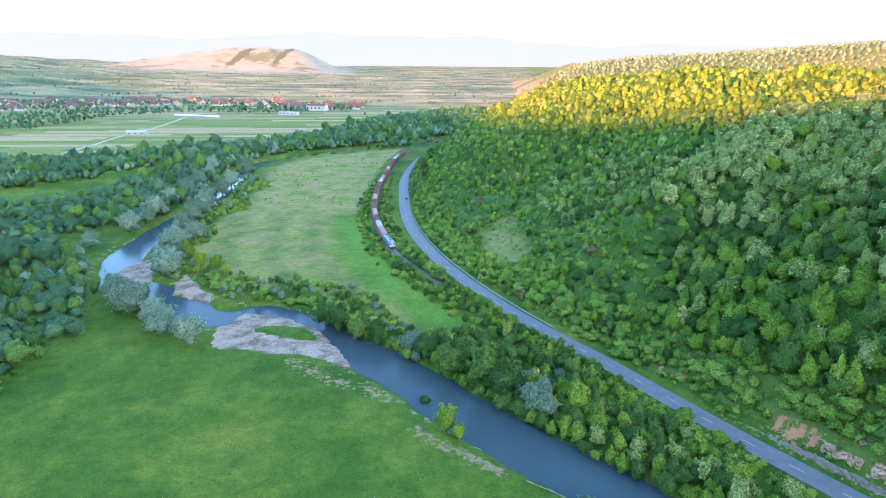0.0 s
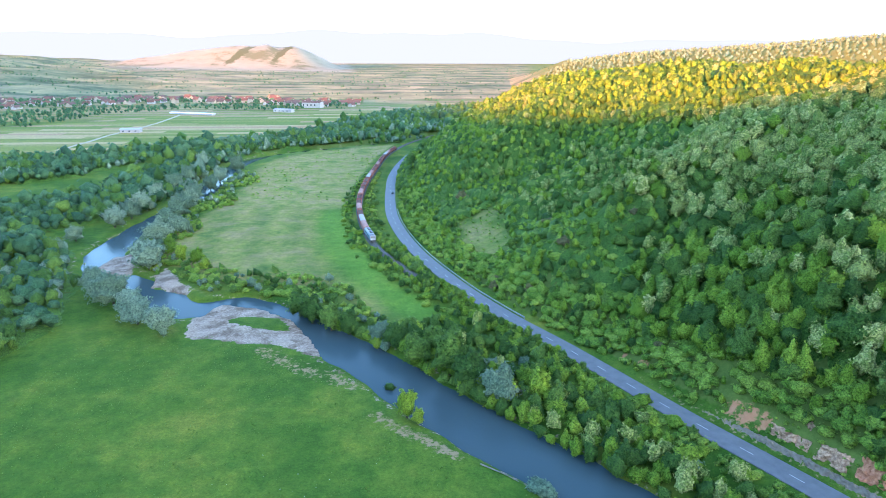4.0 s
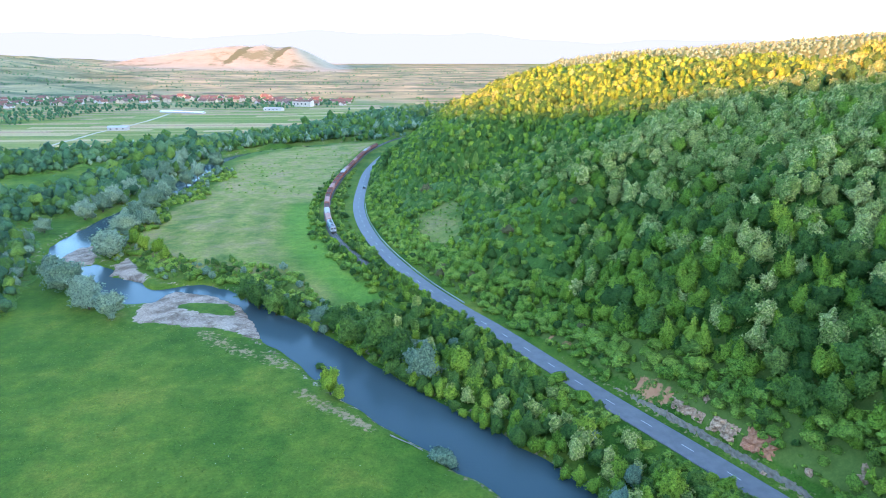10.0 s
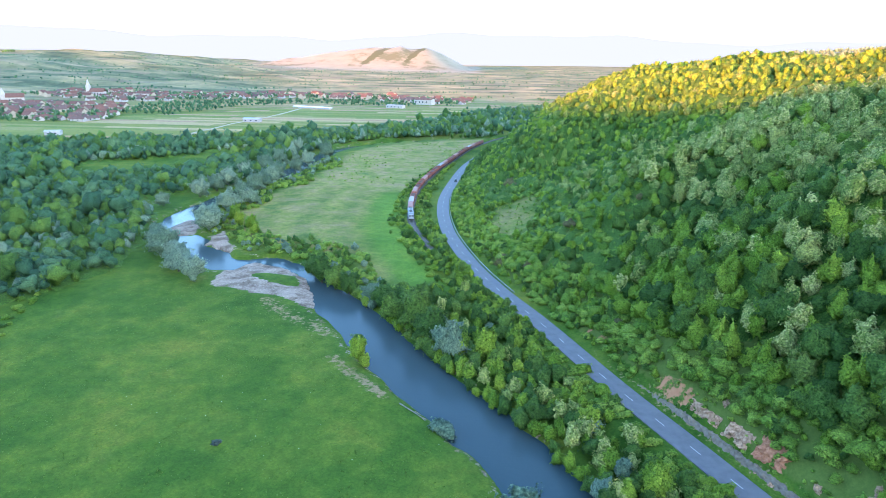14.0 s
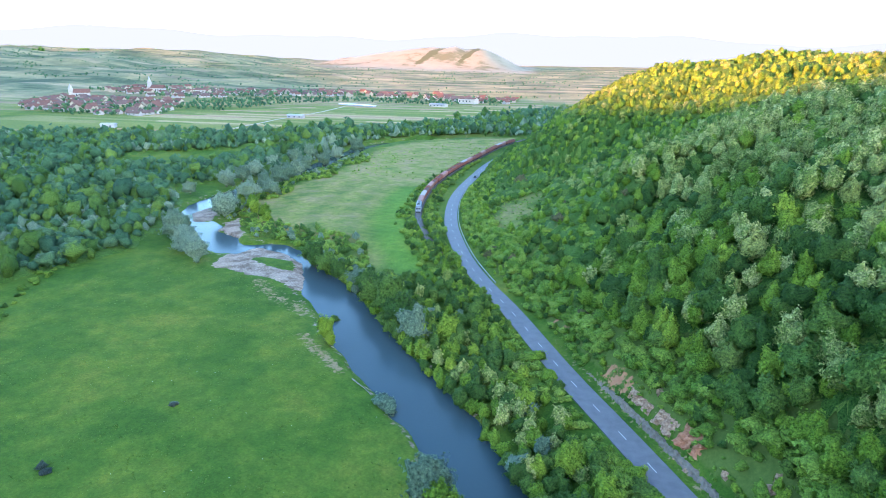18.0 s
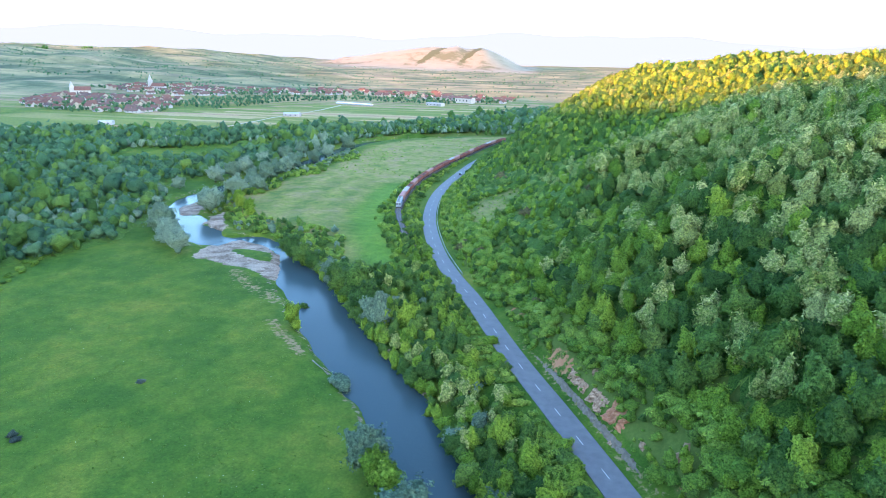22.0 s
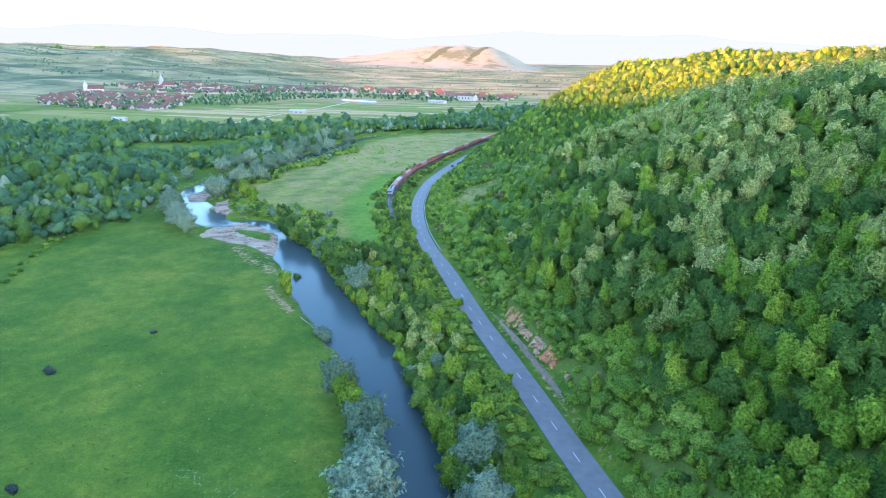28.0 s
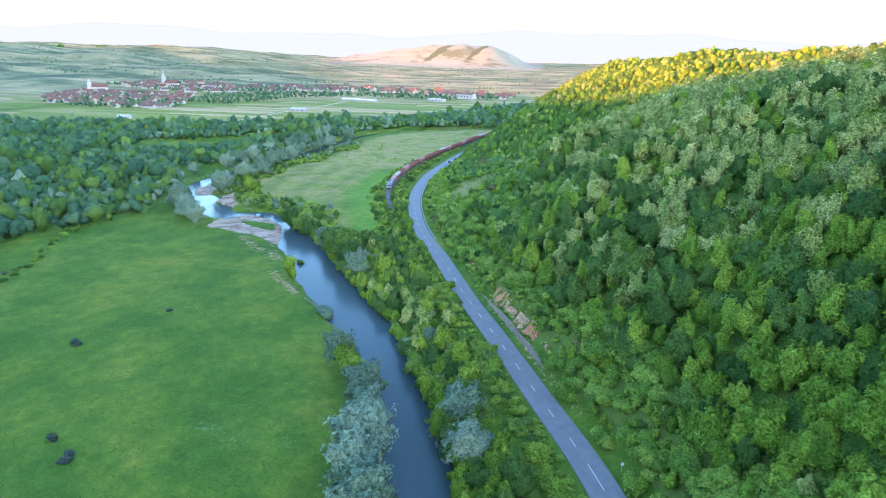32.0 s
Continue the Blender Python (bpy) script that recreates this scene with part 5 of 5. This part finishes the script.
# ---------------------------------------------------------------- railway
FINE_RAIL = np.array([q for q in curve(RAIL, 2.0) if q[1] > 215])
RAIL_Z = ROAD_Z + 0.25
bed = tagged(ribbon("railway_bed", FINE_RAIL, -1.9, 1.9, RAIL_Z, M_BALLAST), "dark ballast bed of a single railway track", "railway", kind="structure")
for side in (-0.75, 0.75):
    r_ = ribbon("rail", FINE_RAIL, side - 0.04, side + 0.04, RAIL_Z + 0.3, M_STEEL)
    r_.parent = bed
p, w = stations(FINE_RAIL, 0.62)
rows, quads = [], []
for i, ((x, y), (a, c)) in enumerate(zip(p[(p[:, 1] > 150) & (p[:, 1] < 330)], w[(p[:, 1] > 150) & (p[:, 1] < 330)])):
    for u, v in ((-1.25, -0.12), (1.25, -0.12), (1.25, 0.12), (-1.25, 0.12)):
        rows.append((x + c * u + a * v, y - a * u + c * v, RAIL_Z + 0.12))
    quads.append([4 * i, 4 * i + 1, 4 * i + 2, 4 * i + 3])
me = bpy.data.meshes.new("sleepers")
fill(me, np.array(rows), np.array(quads))
me.materials.append(M_SLEEPER)
sl = tagged(new("sleepers", me), kind="stuff")
sl.parent = bed


def wheelset(parent, x):
    bogie = boxes("bogie", [(x - 1.3, x + 1.3, -0.95, 0.95, 0.45, 0.75), (x - 1.2, x + 1.2, -1.1, -0.95, 0.3, 0.8), (x - 1.2, x + 1.2, 0.95, 1.1, 0.3, 0.8)], M_BLACK, parent)
    for dx in (-0.9, 0.9):
        bm = bmesh.new()
        for y in (-0.75, 0.75):
            rod(bm, (x + dx, y - 0.06, 0.46), (x + dx, y + 0.06, 0.46), 0.46, 14)
        rod(bm, (x + dx, -0.75, 0.46), (x + dx, 0.75, 0.46), 0.08, 6)
        part("wheelset", bm, M_STEEL, bogie)


def buffers(parent, half):
    for sx in (-1, 1):
        for y in (-0.9, 0.9):
            bm = bmesh.new()
            rod(bm, (sx * half, y, 1.05), (sx * (half + 0.5), y, 1.05), 0.1, 8)
            rod(bm, (sx * (half + 0.46), y, 1.05), (sx * (half + 0.55), y, 1.05), 0.24, 10)
            part("buffer", bm, M_BLACK, parent)


def wagon(kind, paint, label):
    """A bogie goods wagon, 14 m over its body; kind: open with a load, or with an arched roof."""
    t = tagged(new("goods_wagon"), label, "goods wagon", "train of wagons")
    half = 6.6
    boxes("underframe", [(-half, half, -1.3, 1.3, 0.95, 1.2)], M_BLACK, t)
    if kind == "open":
        boxes("side_wall", [(-half, half, -1.42, -1.34, 1.2, 3.3)], paint, t)
        boxes("side_wall", [(-half, half, 1.34, 1.42, 1.2, 3.3)], paint, t)
        boxes("end_wall", [(-half, -half + 0.08, -1.34, 1.34, 1.2, 3.3)], paint, t)
        boxes("end_wall", [(half - 0.08, half, -1.34, 1.34, 1.2, 3.3)], paint, t)
        bm = bmesh.new()
        bmesh.ops.create_grid(bm, x_segments=16, y_segments=5, size=0.5, matrix=Matrix.Diagonal((2 * half - 0.2, 2.66, 1, 1)))
        for v in bm.verts:
            v.co.z = 2.75 + 0.35 * noise.noise(v.co * 0.8)
        part("load", bm, M_LOAD, t)
    else:
        prism("body", [(-1.42, 1.2), (-1.42, 3.2), (1.42, 3.2), (1.42, 1.2)], -half, half, paint, t)
        prism("roof", [(-1.47, 3.2), (-1.3, 3.55), (-0.7, 3.85), (0, 3.95), (0.7, 3.85), (1.3, 3.55), (1.47, 3.2)], -half - 0.05, half + 0.05, M_TARP if kind == "grey" else paint, t)
    for k in range(8):
        x = -half + 0.5 + k * (2 * half - 1.0) / 7
        for y0, y1 in ((-1.5, -1.42), (1.42, 1.5)):
            boxes("rib", [(x - 0.06, x + 0.06, y0, y1, 1.2, 3.25)], paint, t)
    wheelset(t, -4.6), wheelset(t, 4.6)
    buffers(t, half)
    return t


def engine():
    t = tagged(new("locomotive"), "diesel locomotive with light roof and dark blue-grey sides", "locomotive")
    half = 8.0
    boxes("underframe", [(-half, half, -1.35, 1.35, 1.0, 1.35), (-2.2, 2.2, -1.2, 1.2, 0.45, 1.0)], M_BLACK, t)
    prism("body", [(-1.45, 1.35), (-1.45, 3.3), (-1.2, 3.75), (1.2, 3.75), (1.45, 3.3), (1.45, 1.35)], -half + 0.9, half - 0.9, M_LOCO, t)
    prism("roof", [(-1.22, 3.75), (-0.95, 4.1), (0, 4.25), (0.95, 4.1), (1.22, 3.75)], -half + 1.2, half - 1.2, M_LOCOTOP, t, "light grey curved roof")
    for sx in (-1, 1):
        bm = bmesh.new()
        outline = [(half - 0.9, 1.35), (half, 1.35), (half, 2.3), (half - 0.35, 3.45), (half - 0.9, 3.75)]
        a = [bm.verts.new((sx * x, -1.4, z)) for x, z in outline]
        c = [bm.verts.new((sx * x, 1.4, z)) for x, z in outline]
        bm.faces.new(a), bm.faces.new(c[::-1])
        for i in range(5):
            bm.faces.new((a[i], c[i], c[(i + 1) % 5], a[(i + 1) % 5]))
        bmesh.ops.recalc_face_normals(bm, faces=bm.faces)
        cab = part("cab", bm, M_LOCOTOP, t, "light grey cab front")
        for y in (-0.65, 0.65):
            bm = bmesh.new()
            box(bm, -0.03, 0.03, -0.5, 0.5, -0.4, 0.4)
            pane = part("windscreen", bm, M_GLASS, cab)
            pane.matrix_basis = pose(sx * (half - 0.14), y, 2.85, 0, -sx * 17, 0)
        for y in (-0.95, 0.95):
            bm = bmesh.new()
            rod(bm, (sx * half, y, 1.75), (sx * (half + 0.08), y, 1.75), 0.14, 12)
            part("headlight", bm, M_LAMP, cab)
    for x in (-4.4, -1.6, 1.6, 4.4):
        bm = bmesh.new()
        rod(bm, (x, 0, 4.2), (x, 0, 4.36), 0.75, 16)
        part("roof_fan", bm, M_BLACK, t)
        for y in (-1.47, 1.47):
            boxes("side_window", [(x - 0.6, x + 0.6, y - 0.02, y + 0.02, 2.5, 3.1)], M_GLASS, t)
    wheelset(t, -5.0), wheelset(t, 5.0)
    buffers(t, half)
    return t


RAIL_RUN = curve(RAIL, 1.0)
p, w = stations(RAIL_RUN, 1.0)
head_k = int(np.argmin(np.hypot(p[:, 0] + 36, p[:, 1] - 276)))


def on_track(m):
    k = head_k + m
    a, c = w[int(k)]
    x, y = p[int(k)]
    return pose(x, y, RAIL_Z + 0.32, 0, 0, math.degrees(math.atan2(c, a)))


engine().matrix_basis = on_track(8.5)
first = [wagon("open", M_WAGON, "rust-red open goods wagon filled with dark load"), wagon("roofed", M_WAGON_OLD, "faded red covered goods wagon"), wagon("grey", M_WAGON, "rust-red goods wagon with a grey arched roof")]
for k in range(22):
    proto = first[(0, 0, 2, 1, 0, 0, 1, 0)[k % 8]] if k > 2 else first[(1, 2, 0)[k]]
    spot = on_track(8.5 + 8.5 + 7.2 + k * 14.4)
    if k < 3:
        first[(1, 2, 0)[k]].matrix_basis = spot
    else:
        copy_thing(proto, spot)

# ---------------------------------------------------------------- village
def house(wide, long, eaves, roof_m, wall_m, label):
    t = tagged(new("house"), label, "house", "village houses")
    prism("wall", [(-wide / 2, -1), (-wide / 2, eaves), (0, eaves + wide * 0.36), (wide / 2, eaves), (wide / 2, -1)], -long / 2, long / 2, wall_m, t)
    o = 0.5
    rise = wide * 0.4
    prism("roof", [(-wide / 2 - o, eaves - 0.3), (0, eaves + rise), (wide / 2 + o, eaves - 0.3), (wide / 2 + o, eaves + 0.05), (0, eaves + rise + 0.4), (-wide / 2 - o, eaves + 0.05)], -long / 2 - o, long / 2 + o, roof_m, t)
    bm = bmesh.new()
    box(bm, long * 0.2, long * 0.2 + 0.7, 0.6, 1.3, eaves + 0.5, eaves + rise + 1.2)
    part("chimney", bm, roof_m, t)
    for x in (-long * 0.28, 0.1 * long):
        for y in (-wide / 2 - 0.03, wide / 2 + 0.03):
            boxes("window", [(x - 0.7, x + 0.7, y - 0.03, y + 0.03, eaves - 2.0, eaves - 0.7)], M_GLASS, t)
    return t


protos = [house(8, 13, 3.2, M_ROOF, M_WHITEWALL, "white village house with a red tiled roof"), house(9, 17, 3.6, M_ROOFOLD, M_CREAMWALL, "long cream house with a weathered tiled roof"),
          house(10, 12, 5.5, M_ROOF, M_CREAMWALL, "two-storey cream house with a red roof"), house(7, 20, 3.0, M_ROOFOLD, M_WHITEWALL, "long white barn with a dark red roof")]
VILLAGE = [(-1060, 930), (-800, 890), (-660, 1060), (-560, 1120), (-450, 1130), (-330, 1075), (-230, 1090), (-230, 1200), (-480, 1250), (-650, 1220), (-850, 1120), (-1060, 1040)]
HAMLET = [(-650, 575), (-578, 645), (-690, 800), (-880, 830), (-950, 730), (-800, 600)]
vx, vy = scatter(19, -1100, -200, 600, 1750, 21)
inside_v = (inside(VILLAGE, vx, vy) > 0) | (inside(HAMLET, vx, vy) > 0)
vx, vy = vx[inside_v], vy[inside_v]
vz = height(vx, vy)
rng = np.random.RandomState(20)
order = rng.permutation(len(vx))[:265]
for i, k in enumerate(order):
    m_ = pose(vx[k], vy[k], vz[k], 0, 0, rng.choice([-14, 76, 5, 95]) + rng.normal(0, 6))
    if i < 4:
        protos[i].matrix_basis = m_
    else:
        copy_thing(protos[rng.choice(4, p=[0.4, 0.25, 0.15, 0.2])], m_)


def church(x, y, turn, tall, label):
    t = tagged(new("church"), label, "church")
    prism("nave", [(-6, -1), (-6, 9), (0, 10), (6, 9), (6, -1)], 0, 26, M_WHITEWALL, t)
    prism("roof", [(-6.8, 8.8), (0, 15), (6.8, 8.8), (6.8, 9.2), (0, 15.5), (-6.8, 9.2)], -0.4, 26.6, M_ROOF, t, "red tiled nave roof")
    boxes("tower", [(-7, 0, -3.5, 3.5, -1, tall * 0.62), (-7.4, 0.4, -3.9, 3.9, tall * 0.6, tall * 0.64)], M_WHITEWALL, t)
    bm = bmesh.new()
    rod(bm, (-3.5, 0, tall * 0.64), (-3.5, 0, tall), 4.2, 8, 0.15)
    part("spire", bm, M_WHITEWALL, t, "pale pointed spire")
    for side in (-6.04, 6.04):
        for k in range(4):
            boxes("window", [(4 + 5 * k, 5.6 + 5 * k, side - 0.04, side + 0.04, 3, 7)], M_GLASS, t)
    t.matrix_basis = pose(x, y, height([x], [y])[0], 0, 0, turn)


church(-928, 963, 20, 32, "white church with a tall pointed tower")
church(-930, 790, 50, 24, "smaller white church with a short tower")


def hall(name, x, y, turn, long, wide, tall, wall_m, roof_m, label, category, lights=True):
    t = tagged(new(name), label, category)
    prism("wall", [(-wide / 2, -1), (-wide / 2, tall), (0, tall + wide * 0.12), (wide / 2, tall), (wide / 2, -1)], -long / 2, long / 2, wall_m, t)
    prism("roof", [(-wide / 2 - 0.4, tall - 0.1), (0, tall + wide * 0.14), (wide / 2 + 0.4, tall - 0.1), (wide / 2 + 0.4, tall + 0.2), (0, tall + wide * 0.14 + 0.35), (-wide / 2 - 0.4, tall + 0.2)], -long / 2 - 0.4, long / 2 + 0.4, roof_m, t)
    for k in range(int(long / 7) * lights):
        xx = -long / 2 + 3.5 + 7 * k
        boxes("window", [(xx - 1, xx + 1, -wide / 2 - 0.05, -wide / 2 + 0.01, tall * 0.35, tall * 0.7)], M_GLASS, t)
    t.matrix_basis = pose(x, y, height([x], [y])[0], 0, 0, turn)


hall("white_hall", -521, 506, 30, 15, 9, 3.6, M_WHITEWALL, M_WHITEWALL, "plain white flat-roofed building at the field's edge", "building")
hall("farm_shed", -409, 704, 12, 22, 10, 3.6, M_TARP, M_GALV, "grey metal farm shed between the fields", "shed")
hall("greenhouse", -440, 924, -14, 78, 8, 1.8, M_TARP, M_LAMP, "long white plastic greenhouse", "greenhouse", False)
hall("large_house", -296, 1072, -10, 34, 15, 8.5, M_WHITEWALL, M_ROOF, "large white house with a broad red roof", "house")
hall("long_school", -855, 1000, 12, 60, 13, 7, M_WHITEWALL, M_ROOF, "long white two-storey building with a red roof", "building")
hall("farm_barn", -318, 985, -12, 32, 10, 4, M_WHITEWALL, M_TARP, "pale low barn beside the village", "barn")

# a dirt track between the fields
track = curve([(-398, 560), (-400, 578), (-408, 627), (-420, 703), (-421, 744), (-437, 840), (-455, 915)], 6.0)
tway = np.gradient(track, axis=0)
tway /= np.linalg.norm(tway, axis=1)[:, None]
tside = np.stack([tway[:, 1], -tway[:, 0]], 1)
rows = [np.c_[track + tside * o, height(*(track + tside * o).T) + 0.3] for o in (-2.2, 2.2)]
k = len(track)
i = np.arange(k - 1)
me = bpy.data.meshes.new("farm_track")
fill(me, np.vstack(rows), np.stack([i, i + k, i + k + 1, i + 1], 1), True)
me.materials.append(plain("dry_track_soil", (0.30, 0.24, 0.16), (0.44, 0.37, 0.27), 0.3, 0.95))
tagged(new("farm_track", me), "pale dirt track between the strip fields", "track", kind="structure")

# trees round the village, hedges and copses on the plain and the hills
rng = np.random.RandomState(24)
spots = []
for poly, gap, keep in ((VILLAGE, 11, 0.75), (HAMLET, 11, 0.75), ([(-560, 730), (-640, 720), (-720, 860), (-650, 1000), (-450, 1100), (-300, 1050), (-300, 1000), (-470, 1010), (-560, 900)], 12, 0.9)):
    q = np.array(poly)
    tx, ty = scatter(25, q[:, 0].min(), q[:, 0].max(), q[:, 1].min(), q[:, 1].max(), gap)
    good = (inside(poly, tx, ty) > 0) & (rng.uniform(size=len(tx)) < keep)
    spots += [("alder", x, y, z, rng.uniform(0.75, 1.25)) for x, y, z in zip(tx[good], ty[good], height(tx[good], ty[good]))]
forest("village_trees", spots, "last", "garden trees between the village houses")
px, py = scatter(26, -2900, 900, 1000, 3600, 13)
ang = np.degrees(np.arctan2(-(px - HOME[0]), py - HOME[1]))
dist = np.hypot(px - HOME[0], py - HOME[1])
lines_ = (np.abs(np.sin(py * 0.016 + 0.5 * np.sin(px * 0.003))) < 0.03) | (np.abs(np.sin(py * 0.011 + px * 0.006 + 0.8 * np.sin(px * 0.004))) < 0.02) | (np.abs(np.sin(px * 0.009 + 0.4 * np.sin(py * 0.005))) < 0.018) | ((ang > 26) & (np.abs(np.sin(py * 0.02 - px * 0.007 + 0.9 * np.sin(px * 0.006))) < 0.05) & (waves(px, py, 200, 30) > 0))
cops = waves(px, py, 240, 27) + 0.5 * waves(px, py, 60, 29) > np.where(ang > 27, 0.95, 1.15)
sel = (ang > -4) & (ang < 62) & (dist < 3600) & ((lines_ & (rng.uniform(size=len(px)) < 0.9)) | cops)
sel &= ~((ang > 13) & (ang < 33) & (dist > 2900))
spots = [("alder", x, y, z, rng.uniform(0.4, 1.0)) for x, y, z in zip(px[sel], py[sel], height(px[sel], py[sel]))]
forest("plain_trees", spots, "last", "scattered hedges and copses on the far plain")
rx_, ry_ = scatter(28, 60, 1200, 780, 1700, 14)
ang = np.degrees(np.arctan2(-(rx_ - HOME[0]), ry_ - HOME[1]))
dist = np.hypot(rx_ - HOME[0], ry_ - HOME[1])
sel = (ang < -2) & (ang > -34) & (dist > 800) & (dist < 1560)
# the greyer willow leaf colour stands in for haze over these far trees
spots = [("willow", x, y, z, rng.uniform(0.9, 1.5)) for x, y, z in zip(rx_[sel], ry_[sel], height(rx_[sel], ry_[sel]))]
forest("ridge_forest", spots, "last", "distant broadleaf forest on the far ridge")
spots = []
for k in range(17):
    a, d = radians(55.5 - 0.16 * k), 2950
    spots.append((a, d, rng.uniform(2.6, 3.1)))
for k in range(5):
    spots.append((radians(50.6 - 0.17 * k), 2950, rng.uniform(2.0, 2.6)))
rows = []
for a, d, s in spots:
    x, y = HOME[0] - d * math.sin(a), HOME[1] + d * math.cos(a)
    rows.append(("oak", x, y, height([x], [y])[0], s))
forest("skyline_trees", rows, "last", "row of dark trees on the skyline of the far plateau")

# far blue mountains behind everything: a flat glowing sheet, haze put into its colour
m, n, l, b = mat("hazy_mountain_glow", 1.0)
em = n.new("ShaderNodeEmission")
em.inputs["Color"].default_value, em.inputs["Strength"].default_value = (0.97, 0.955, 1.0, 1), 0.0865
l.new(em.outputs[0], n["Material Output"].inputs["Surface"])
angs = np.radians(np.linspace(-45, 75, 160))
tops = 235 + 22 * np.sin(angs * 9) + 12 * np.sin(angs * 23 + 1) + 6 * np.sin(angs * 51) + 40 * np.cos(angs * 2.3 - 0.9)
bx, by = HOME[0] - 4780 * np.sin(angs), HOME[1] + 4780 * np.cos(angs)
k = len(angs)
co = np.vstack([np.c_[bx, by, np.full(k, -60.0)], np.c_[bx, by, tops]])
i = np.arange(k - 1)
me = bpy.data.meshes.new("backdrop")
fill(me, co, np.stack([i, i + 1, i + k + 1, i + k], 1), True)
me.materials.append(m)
tagged(new("backdrop", me), "glowing backdrop of pale blue mountains, haze put into its colour", "mountains", kind="structure")
